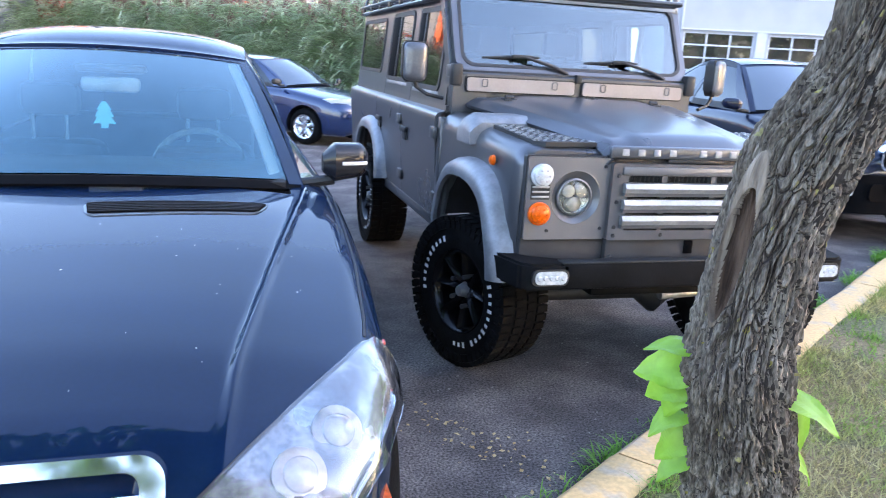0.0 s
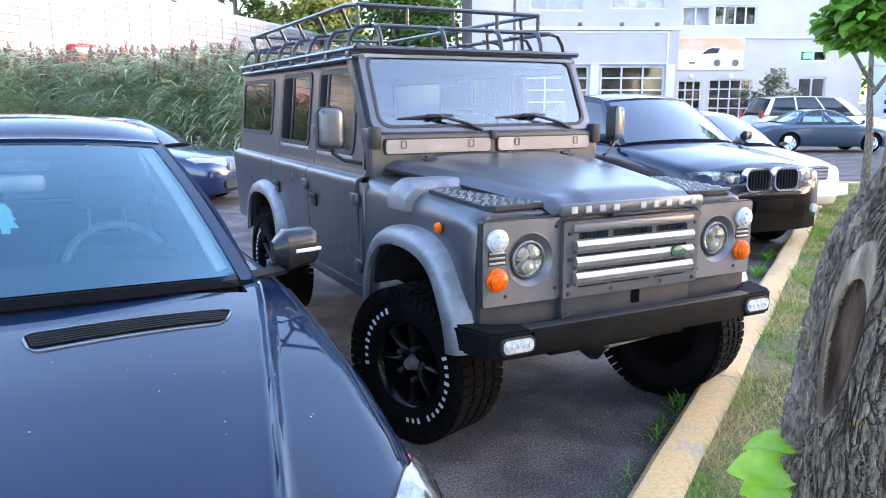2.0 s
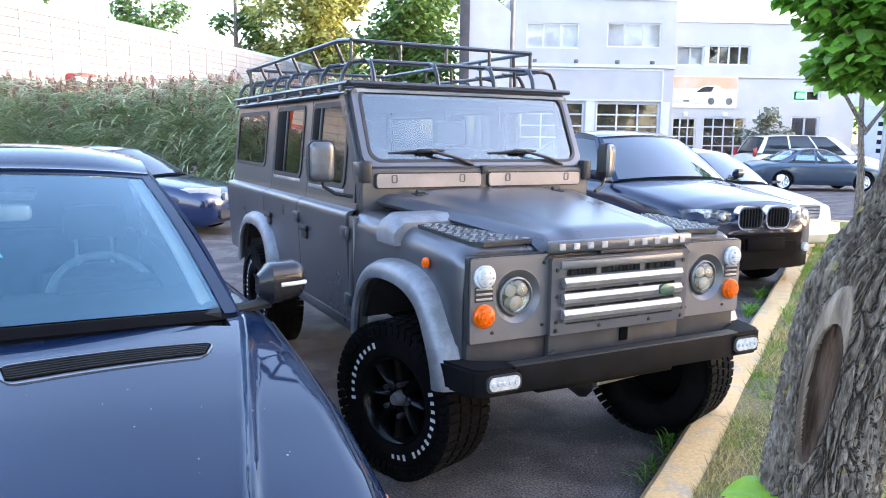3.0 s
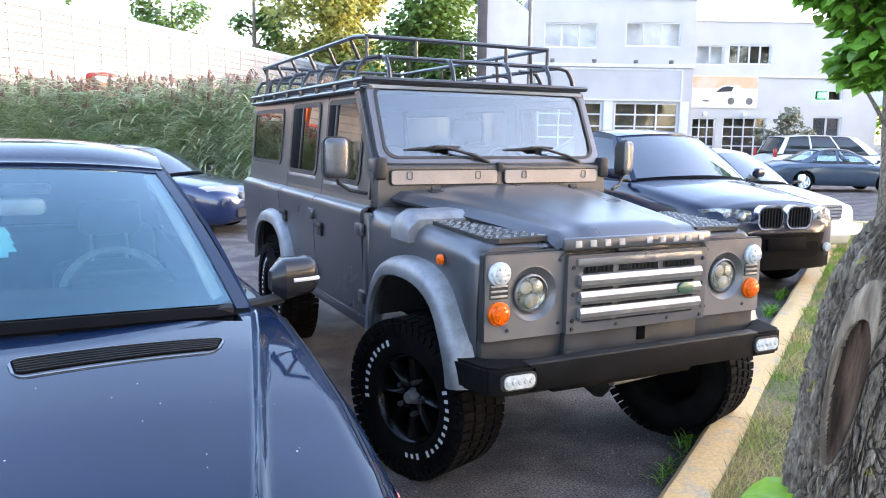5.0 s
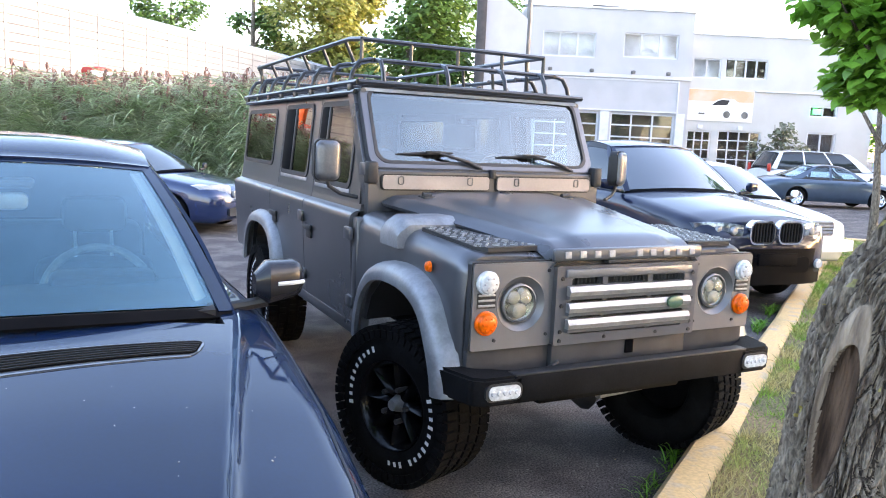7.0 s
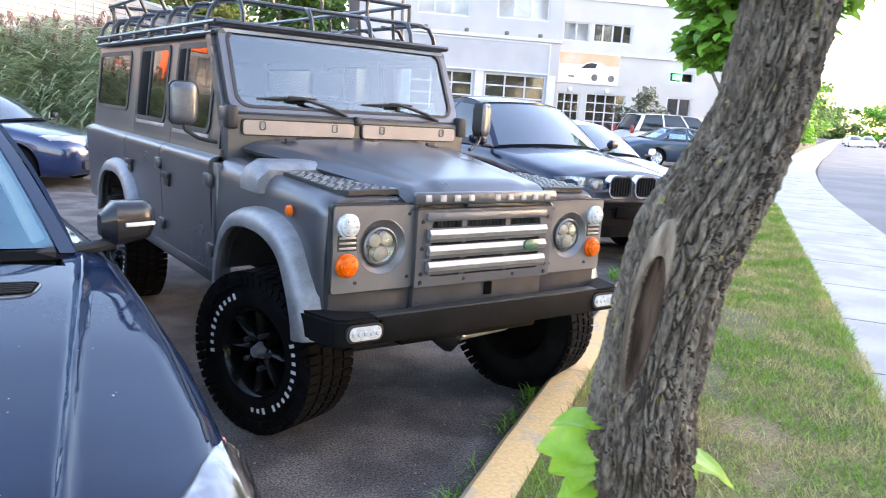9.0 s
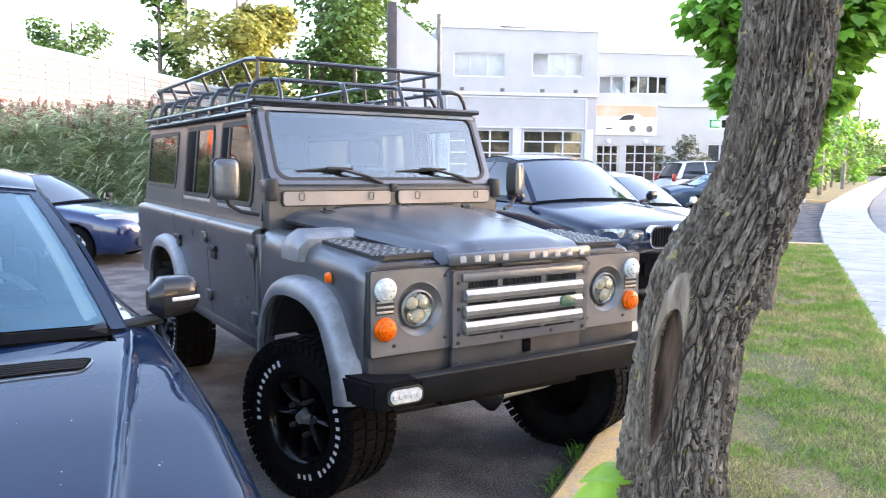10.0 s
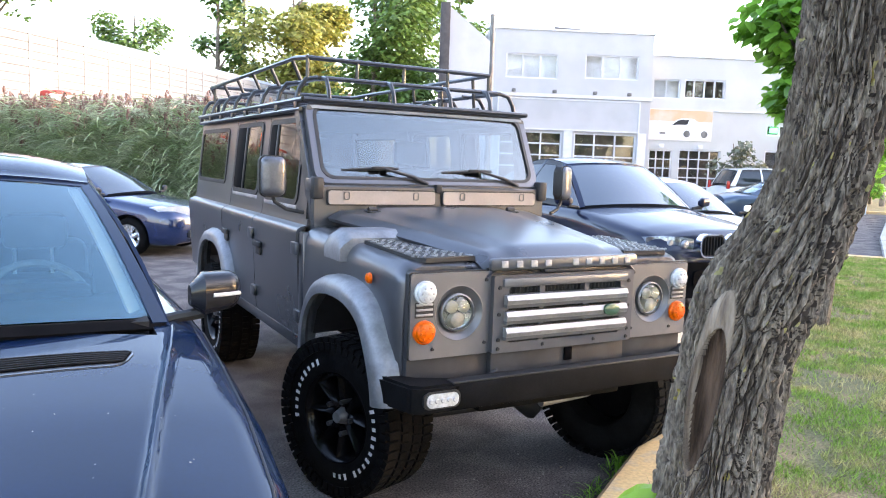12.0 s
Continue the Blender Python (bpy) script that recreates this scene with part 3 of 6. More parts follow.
# ---- the grey off-road estate car ----
truck = thing("off_road_car", pose(0, 0, 0), "matt grey boxy off-road estate car with black roof rack", "car", "cars in the car park")
HUBY, REARY, TR = 0.53, 3.35, 0.394
for sg in (-1, 1):
    # wings with rounded outer top edge
    prof = [(.40, .72), (.40, 1.205), (.60, 1.215)] + [(.73 + .095 * math.sin(a), 1.122 + .095 * math.cos(a)) for a in (radians(d) for d in range(0, 91, 15))] + [(.835, .95), (.835, .70)]
    bm = bmesh.new()
    rings = []
    for y, k in ((.075, .93), (.095, .975), (.145, 1.0), (.4, 1.0), (.8, 1.012), (1.28, 1.03)):
        rings.append([(sg * (x if x < .5 else .4 + (x - .4) * k), y, z + (.05 * (y / 1.25) if z > 1 else 0) - (.02 * (1 - k) / .07 if z > 1.15 and y < .14 else 0)) for x, z in prof])
    loft(bm, rings)
    wing = part("wing", bm, TRUCK, truck)
    cut = bmesh.new()
    poly = [(HUBY + .60, .3), (HUBY + .58, .66), (HUBY + .5, .84), (HUBY + .34, .97), (HUBY + .12, 1.01), (HUBY - .12, .99), (HUBY - .28, .90), (HUBY - .40, .74), (HUBY - .43, .3)]
    prism(cut, poly, 'x', sg * .44, sg * 1.1)
    carve(wing, [cut])
    # flares
    for pts, yy in (([(.585, .62), (.565, .76), (.49, .90), (.34, 1.0), (.12, 1.035), (-.10, 1.02), (-.26, .95), (-.36, .82), (-.42, .70), (-.445, .60)], HUBY), ([(.50, .62), (.47, .78), (.38, .92), (.22, 1.0), (0, 1.02), (-.22, 1.0), (-.38, .92), (-.47, .78), (-.50, .62)], REARY)):
        cv = smooth_curve(pts, 30)
        bm = bmesh.new()
        rings = []
        for i, (dy, z) in enumerate(cv):
            d = Vector((0, dy, z - .55)).normalized()
            c = Vector((0, yy + dy, z))
            rings.append([Vector((sg * x, 0, 0)) + c + d * o for x, o in ((.815, .055), (.865, .05), (.905, .03), (.925, -.01), (.922, -.045), (.90, -.048), (.895, -.015), (.86, .02), (.815, .02))])
        loft(bm, rings)
        part("wheel_arch_flare", bm, TRUCKLT, truck, "scuffed lighter grey wheel arch flare")
    # headlamp panels
    bm = prism(bmesh.new(), rounded(min(sg * .405, sg * .80), max(sg * .405, sg * .80), .81, 1.178, .012), 'y', -.022, .03)
    panel = part("headlamp_panel", bm, PANEL, truck)
    part("panel_gap", ring_plate(bmesh.new(), rounded(min(sg * .40, sg * .806), max(sg * .40, sg * .806), .804, 1.184, .012), rounded(min(sg * .42, sg * .78), max(sg * .42, sg * .78), .83, 1.16, .012), 'y', -.012, .02), BLACK, truck)
    cut = bmesh.new()
    lathe(cut, [(-.2, .128), (-.018, .122), (.018, .105), (.018, .01)], (sg * .563, 0, 1.0), 'y', 40)
    carve(panel, [cut])
    lamp = new("headlamp")
    lamp.parent = truck
    LS = Matrix.Translation((sg * .563, 0, 1.0)) @ Matrix.Diagonal((.84, 1, .84, 1)) @ Matrix.Translation((-sg * .563, 0, -1.0))
    part("lamp_bowl", lathe(bmesh.new(), [(-.0215, .124), (-.023, .119), (-.012, .108), (.004, .088), (.012, .078)], (sg * .563, 0, 1.0), 'y', 40, caps=False), PANEL, lamp)
    bm = bmesh.new()
    lathe(bm, [(.02, .10), (-.012, .10), (-.016, .092), (-.004, .088), (.02, .088)], (sg * .563, 0, 1.0), 'y', 40)
    part("bezel", bm, mat("lamp_bezel", (.20, .20, .21), .4, metal=.5, var=.1, scale=10), lamp, at=LS)
    bm = bmesh.new()
    lathe(bm, [(.016, .088), (.012, .088), (.012, .02), (.016, .01)], (sg * .563, 0, 1.0), 'y', 32)
    part("reflector", bm, mat("lamp_reflector", (.45, .44, .38), .25, metal=.8, var=.2, scale=25), lamp, at=LS)
    for dx, dz, rr in ((-.035, .03, .034), (.035, .03, .034), (0, -.038, .04)):
        bm = bmesh.new()
        lathe(bm, [(.012, rr), (-.006, rr * .96), (-.012, rr * .7), (-.015, rr * .2)], (sg * .563 + dx, 0, 1.0 + dz), 'y', 20)
        part("projector", bm, mat("projector_lens", (.30, .29, .24), .05, var=.1, scale=20, coat=1.0), lamp, at=LS)
    bm = bmesh.new()
    lathe(bm, [(-.006, .087), (-.018, .07), (-.026, .035), (-.028, .01)], (sg * .563, 0, 1.0), 'y', 32)
    part("lens", bm, LAMPGLASS, lamp, at=LS).visible_shadow = False
    # small round lamps
    for nm, z, material in (("side_lamp", 1.098, LENS), ("indicator", .928, AMBER)):
        sl = new(nm)
        sl.parent = truck
        bm = bmesh.new()
        lathe(bm, [(-.018, .052), (-.034, .052), (-.038, .047)], (sg * .735, 0, z), 'y', 24)
        part("housing", bm, material, sl)
        bm = bmesh.new()
        lathe(bm, [(-.036, .046), (-.050, .040), (-.058, .022), (-.060, .006)], (sg * .735, 0, z), 'y', 24)
        part("lens", bm, material, sl)
        for k in range(7):
            a = 2 * math.pi * k / 6
            rr = 0 if k == 6 else .026
            part("led", lathe(bmesh.new(), [(-.050, .007), (-.0605, .004)], (sg * .735 + rr * math.cos(a), 0, z + rr * math.sin(a)), 'y', 8), SLAT if nm == "side_lamp" else material, sl)
    for k in range(3):
        part("vent_slot", B(sg * .735 - .04, sg * .735 + .04, -.030, -.02, .998 + k * .022, 1.007 + k * .022, .002), SLAT, truck)
    part("vent_recess", B(sg * .735 - .044, sg * .735 + .044, -.025, -.018, .990, 1.056), BLACK, truck)
    for dx, dz in ((.43, 1.14), (.43, .86), (.69, .85)):
        part("panel_screw", lathe(bmesh.new(), [(-.02, .009), (-.028, .007)], (sg * dx, 0, dz), 'y', 10), BLACK, truck)
    part("lower_front_panel", B(min(sg * .39, sg * .80), max(sg * .39, sg * .80), .005, .05, .66, .82, .008), DULLSHADED, truck)
    # bumper ends and lamp pods
    bm = prism(bmesh.new(), [(sg * x, y) for x, y in ((.62, -.165), (.80, -.165), (.85, -.13), (.905, .06), (.905, .12), (.86, .12), (.78, -.03), (.62, -.075))], 'z', .615, .735)
    bmesh.ops.bevel(bm, geom=list(bm.edges), offset=.012, segments=2, affect='EDGES')
    part("bumper_end", bm, BUMPER, truck)
    pod = new("driving_lamp")
    pod.parent = truck
    part("housing", prism(bmesh.new(), rounded(sg * .715 - .086, sg * .715 + .086, .638, .712, .028), 'y', -.172, -.15), BLACK, pod)
    part("lens", prism(bmesh.new(), rounded(sg * .715 - .074, sg * .715 + .074, .646, .704, .024), 'y', -.178, -.165), LENS, pod)
    for k in range(5):
        part("led", lathe(bmesh.new(), [(-.176, .013), (-.184, .008)], (sg * .715 - .056 + k * .028, 0, .675), 'y', 10), LENS, pod)
    # scuttle flaps, hinges, bonnet catches
    part("vent_flap_seal", prism(bmesh.new(), rounded(min(sg * .02, sg * .715), max(sg * .02, sg * .715), 1.385, 1.478, .022), 'y', 1.262, 1.29), BLACK, truck)
    part("vent_flap", prism(bmesh.new(), rounded(min(sg * .028, sg * .707), max(sg * .028, sg * .707), 1.393, 1.470, .018), 'y', 1.252, 1.28), SCUTTLE, truck)
    for dx in (.16, .60):
        part("flap_clip", ring_plate(bmesh.new(), rounded(sg * dx - .018, sg * dx + .018, 1.418, 1.466, .012), rounded(sg * dx - .013, sg * dx + .013, 1.424, 1.461, .009), 'y', 1.247, 1.254), TRUCK, truck)
    part("screen_hinge", B(min(sg * .735, sg * .80), max(sg * .735, sg * .80), 1.245, 1.32, 1.42, 1.545, .015), BLACK, truck)
    bm = B(sg * .47 - .04, sg * .47 + .04, 1.14, 1.22, 1.345, 1.362, .006)
    cyl(bm, (sg * .47 - .025, 1.18, 1.368), (sg * .47 + .025, 1.18, 1.368), .016, n=12)
    part("washer_jet", bm, BLACK, truck)
    # chequer plates on the wing tops
    bm = prism(bmesh.new(), [(sg * x, y) for x, y in ((.44, .10), (.70, .08), (.745, .14), (.755, .62), (.62, .62), (.50, .30))], 'z', 1.21, 1.232)
    for v in bm.verts:
        v.co.z += .05 * v.co.y / 1.25
    part("chequer_plate", bm, BLACK, truck, "black chequer plate")
    bm = bmesh.new()
    for i in range(14):
        for j in range(7):
            xx, yy = .46 + j * .045 + (i % 2) * .02, .12 + i * .037
            if xx > .73 or xx < .46 + max(0, yy - .12) * .36:
                continue
            q = pose(sg * xx, yy, 1.234 + .05 * yy / 1.25, 0, 0, 45 if (i + j) % 2 else -45)
            box(bm, -.016, .016, -.004, .004, -.004, .003, 0, q)
    tagged(part("chequer_pattern", bm, CHEQUERGLINT, truck), kind="stuff")
    # wipers
    cx = -.36 if sg < 0 else .30
    wp = new("wiper")
    wp.parent = truck
    part("wiper_arm", tube(bmesh.new(), [(cx + .30, 1.30, 1.515), (cx + .20, 1.292, 1.555), (cx + .02, 1.31, 1.60)], [.012, .011, .008], 8), BLACK, wp)
    part("wiper_blade", tube(bmesh.new(), [(cx - .24, 1.345, 1.585), (cx, 1.335, 1.60), (cx + .12, 1.335, 1.602)], [.006, .012, .006], 8), BLACK, wp)
    part("wiper_blade", B(cx - .06, cx + .06, 1.31, 1.335, 1.592, 1.612, .006), BLACK, wp)
    # mirrors
    mr = new("door_mirror")
    mr.parent = truck
    mx, my, mz = sg * 1.0, 1.36, 1.54
    bm = prism(bmesh.new(), rounded(mx - .075, mx + .075, mz - .115, mz + .115, .04), 'y', my - .035, my + .03)
    bmesh.ops.bevel(bm, geom=[e for e in bm.edges if e.calc_length() < .2 and abs(e.verts[0].co.y - e.verts[1].co.y) < .01], offset=.012, segments=2, affect='EDGES')
    part("mirror_shell", bm, BLACK, mr)
    bm = bmesh.new()
    loft(bm, [[(x, y, z) for x, z in rounded(mx - .068 + i, mx + .068 - i, mz - .108 + i, mz + .108 - i, .036 - i * .5)] for i, y in ((0, my - .03), (.001, my - .040), (.008, my - .050), (.025, my - .058), (.050, my - .062))])
    part("mirror_cover", bm, MIRRORGREY, mr, "glossy grey mirror shell")
    mr.matrix_basis = Matrix.Translation((mx, my, 0)) @ Matrix.Rotation(radians(-6 if sg < 0 else 32), 4, 'Z') @ Matrix.Translation((-mx, -my, 0))
    part("mirror_arm", tube(bmesh.new(), [(sg * .82, 1.36, 1.34), (sg * .92, 1.355, 1.36), (sg * .985, 1.355, 1.40), (sg * 1.0, 1.355, 1.45)], .011, 8), BLACK, mr)

# bonnet
def bonnet(u, v):
    w = lerp(.425, .70, max(0, min(1, v * 1.05)) ** 1.2)
    raise_ = .018 * (1 / (1 + math.exp((abs(u) - .62) * 30)))
    return (u * w, lerp(.012, 1.27, v), lerp(1.228, 1.345, max(0, v) ** .8) + raise_ + .012 * (1 - u * u) - .05 * max(0, 1 - v * 12) ** 2 - (.035 * max(0, abs(u) - .9) / .1))
part("bonnet", patch(bmesh.new(), bonnet, -1, 1, 0, 1, 40, 30, .02, -.01), TRUCK, truck)
part("bonnet_lip", B(-.425, .425, -.05, -.02, 1.178, 1.236, .014), TRUCK, truck)
for k, x in enumerate(-.355 + .079 * q for q in (0, 1, 2, 3, 5, 6, 7, 8, 9)):
    sk = Matrix.Translation((x, -.0515, 1.208)) @ Matrix.Rotation(radians(-8), 4, 'X')
    part("bonnet_letter_bar", B(-.017, .017, -.003, .004, -.015, .015, .002), LETTER, truck, at=sk)
part("bonnet_gap", B(-.42, .42, -.015, .03, 1.155, 1.19), BLACK, truck)
part("bonnet_latch_cover", B(-.13, .17, -.045, -.01, 1.163, 1.180, .004), BLACK, truck)
# engine bay mass, scuttle, bulkhead
part("engine_bay", B(-.40, .40, .085, 1.25, .60, 1.19), BLACK, truck)
part("scuttle", prism(bmesh.new(), [(1.27, 1.20), (1.275, 1.49), (1.31, 1.515), (1.40, 1.515), (1.40, .7), (1.27, .7)], 'x', -.785, .785), TRUCK, truck)
part("screen_seal", B(-.74, .74, 1.288, 1.32, 1.482, 1.512, .006), BLACK, truck)
part("scuttle_bracket", B(-.02, .02, 1.255, 1.29, 1.462, 1.515, .006), BLACK, truck)
# windscreen frame: leans back
LEANM = Matrix.Translation((0, 1.315, 1.50)) @ Matrix.Rotation(radians(-26), 4, 'X')
bm = ring_plate(bmesh.new(), rounded(-.765, .765, 0.0, .535, .08), rounded(-.72, .72, .035, .50, .075), 'y', -.02, .03)
part("windscreen_frame", bm, TRUCK, truck, at=LEANM)
bm = ring_plate(bmesh.new(), rounded(-.727, .727, .028, .507, .078), rounded(-.708, .708, .046, .488, .07), 'y', -.024, .0)
part("windscreen_rubber", bm, BLACK, truck, at=LEANM)
part("windscreen", prism(bmesh.new(), rounded(-.715, .715, .037, .497, .072), 'y', -.012, -.004), SCREEN, truck, "windscreen reflecting the pale sky", at=LEANM).visible_shadow = False
part("cabin_floor", B(-.74, .74, 1.42, 4.42, .66, .72), DARKIN, truck)
part("bulkhead_lining", prism(bmesh.new(), [(1.41, .72), (1.41, 1.50), (1.55, 1.50), (1.60, 1.36), (1.60, 1.1), (1.50, .72)], 'x', -.72, .72), DARKIN, truck)
part("roof_lining", B(-.70, .70, 1.56, 4.40, 1.905, 1.925), SEATMAT, truck)
for x in (-.38, .38):
    st = new("seat")
    st.parent = truck
    part("seat_cushion", B(x - .25, x + .25, 1.95, 2.42, .72, 1.08, .06), SEATMAT, st)
    part("backrest", B(x - .25, x + .25, 2.38, 2.52, 1.0, 1.60, .06), SEATMAT, st)
    part("headrest", B(x - .13, x + .13, 2.40, 2.50, 1.62, 1.80, .04), SEATMAT, st)
part("rear_bench", B(-.66, .66, 3.15, 3.32, .72, 1.55, .06), SEATMAT, truck)
sw = new("steering_wheel")
sw.parent = truck
SWT = pose(.38, 1.78, 1.42, 58, 0, 0)
part("wheel_rim", tube(bmesh.new(), [(.20 * math.cos(a), .20 * math.sin(a), 0) for a in (2 * math.pi * k / 32 for k in range(33))], .015, 8), BLACK, sw, at=SWT)
part("wheel_spoke", B(-.19, .19, -.02, .02, -.01, .01, .006), BLACK, sw, at=SWT)
part("steering_column", tube(bmesh.new(), [(0, 0, 0), (0, 0, -.28)], .03, 8), BLACK, sw, at=SWT)

# grille
gr = new("grille")
gr.parent = truck
gr.location = (0, 0, .02)
bm = ring_plate(bmesh.new(), rounded(-.405, .405, .79, 1.14, .012), rounded(-.325, .325, .835, 1.085, .012), 'y', -.05, -.0)
part("grille_frame", bm, TRUCK, gr)
part("grille_top_bar", B(-.36, .36, -.062, -.045, 1.088, 1.126, .008), PANEL, gr)
for z in (1.03, .957, .884):
    bm = prism(bmesh.new(), [(-.075, z - .020), (-.082, z), (-.07, z + .022), (-.03, z + .022), (-.03, z - .02)], 'x', -.35, .35)
    part("grille_slat", bm, SLAT, gr, "silver slat")
    # lower face of the slat, its shade given by the darker PANEL grey
    part("slat_underside", prism(bmesh.new(), [(-.072, z - .036), (-.077, z - .0205), (-.03, z - .0205), (-.03, z - .036)], 'x', -.35, .35), PANEL, gr)
for k in range(30):
    part("mesh_wire", tube(bmesh.new(), [(-.33 + k * .022, -.015, .83), (-.33 + k * .022 + .02, -.015, 1.09)], .0035, 4), BLACK, gr)
part("grille_back", B(-.34, .34, -.005, .02, .82, 1.10), DARKIN, gr)
for x in (-.14, .12):
    part("grille_post", B(x - .014, x + .014, -.045, -.02, .83, 1.09), TRUCK, gr)
part("badge", lathe(bmesh.new(), [(-.075, .047), (-.088, .047), (-.09, .042)], (.245, 0, .957), 'y', 28), [BADGE], gr, "small oval green badge", at=Matrix.Translation((0, 0, .957 * .4)) @ Matrix.Diagonal((1, 1, .6, 1)))
for x in (-.375, .375):
    for z in (1.085, .965, .85, .81):
        part("grille_bolt", lathe(bmesh.new(), [(-.05, .010), (-.056, .008)], (x, 0, z), 'y', 10), BLACK, gr)
for x in (-.13, .17):
    part("grille_bolt", lathe(bmesh.new(), [(-.05, .009), (-.055, .007)], (x, 0, .812), 'y', 10), BLACK, gr)
# lower cross panel and bumper
part("cross_panel", B(-.39, .39, -.02, .05, .66, .81, .008), DULLSHADED, truck)
part("crank_hole", B(.02, .065, -.029, -.012, .735, .797, .002), VENTBLACK, truck)
part("bumper", B(-.66, .66, -.165, -.075, .615, .735, .012), BUMPER, truck, "black steel bumper")
part("bumper_lip", B(-.66, .66, -.162, -.10, .732, .740, .003), BLACK, truck)
part("tow_eye", tube(bmesh.new(), [(-.42, -.02, .70), (-.40, -.05, .72), (-.37, -.045, .735)], .009, 8), DULLSHADED, truck)
part("chassis", B(-.42, .42, .05, 4.3, .52, .62, .02), BUMPER, truck)
part("skid_plate", B(-.3, .3, -.02, .5, .56, .64, .03), BUMPER, truck)
part("axle", tube(bmesh.new(), [(-.75, HUBY, TR), (.1, HUBY, TR), (.2, HUBY, TR), (.32, HUBY, TR), (.75, HUBY, TR)], [.045, .05, .13, .05, .045], 12), BLACK, truck)
part("axle", tube(bmesh.new(), [(-.75, REARY, TR), (0, REARY, TR), (.1, REARY, TR), (.2, REARY, TR), (.75, REARY, TR)], [.045, .05, .13, .05, .045], 12), BLACK, truck)
part("steering_damper", tube(bmesh.new(), [(.1, .28, .44), (.42, .30, .45), (.6, .36, .45)], [.025, .025, .015], 10), SLAT, truck)
for sg in (-1, 1):
    for y in (HUBY, REARY):
        front = y == HUBY
        wheel(truck, sg * .765 - (.02 if front and sg < 0 else 0), y + (.10 if front and sg < 0 else 0), TR, .27, RIMBLACK, sg, 8, .222, letters=True, steer=20.0 if front else 0.0)

# the whole nose stands a little behind the line of the wing tips
NOSE = {"headlamp_panel", "panel_gap", "headlamp", "side_lamp", "indicator", "vent_slot", "vent_recess", "panel_screw", "lower_front_panel", "bumper_end", "driving_lamp", "bonnet_lip", "bonnet_letter_bar", "bonnet_gap", "bonnet_latch_cover", "grille", "cross_panel", "crank_hole", "bumper", "bumper_lip", "tow_eye", "skid_plate"}
for ob in truck.children:
    if ob.name.split(".")[0] in NOSE:
        ob.matrix_basis = Matrix.Translation((0, .035, 0)) @ ob.matrix_basis

# sides: lower bulging panels, upper panels with window openings
def side_z(z):
    """Outer half-width of the body side at height z."""
    return float(np.interp(z, [.58, .70, 1.10, 1.18, 1.225, 1.245, 1.258, 1.268, 1.30, 1.95], [.825, .84, .862, .868, .867, .86, .842, .806, .80, .735]))
def body_panel(name, y0, y1, z0, z1, sg, hole=None, thick=.03, material=TRUCK, cutarch=None, label=""):
    zs = sorted({z0, z1, *[z for z in (.70, .95, 1.10, 1.18, 1.21, 1.225, 1.236, 1.245, 1.252, 1.258, 1.263, 1.268, 1.27, 1.30, 1.6) if z0 < z < z1]})
    bm = bmesh.new()
    prof = [(side_z(z), z) for z in zs] + [(side_z(z) - thick, z) for z in reversed(zs)]
    loft(bm, [[(sg * x, y, z) for x, z in prof] for y in (y0, y1)])
    ob = part(name, bm, material, truck, label)
    cuts = []
    if hole:
        cuts.append(prism(bmesh.new(), rounded(*hole, .05), 'x', sg * .6, sg * 1.0))
    if name == "front_door_upper":
        cuts.append(prism(bmesh.new(), [(1.0, 1.28), (1.365, 1.28), (1.385, 1.50), (1.56, 1.96), (1.0, 1.96)], 'x', sg * .6, sg * 1.0))
    if cutarch is not None:
        b2 = bmesh.new()
        prism(b2, [(cutarch + .5, .3), (cutarch + .48, .76), (cutarch + .38, .92), (cutarch + .2, .99), (cutarch - .2, .99), (cutarch - .38, .92), (cutarch - .48, .76), (cutarch - .5, .3)], 'x', sg * .5, sg * 1.1)
        cuts.append(b2)
    if cuts:
        carve(ob, cuts)
    return ob
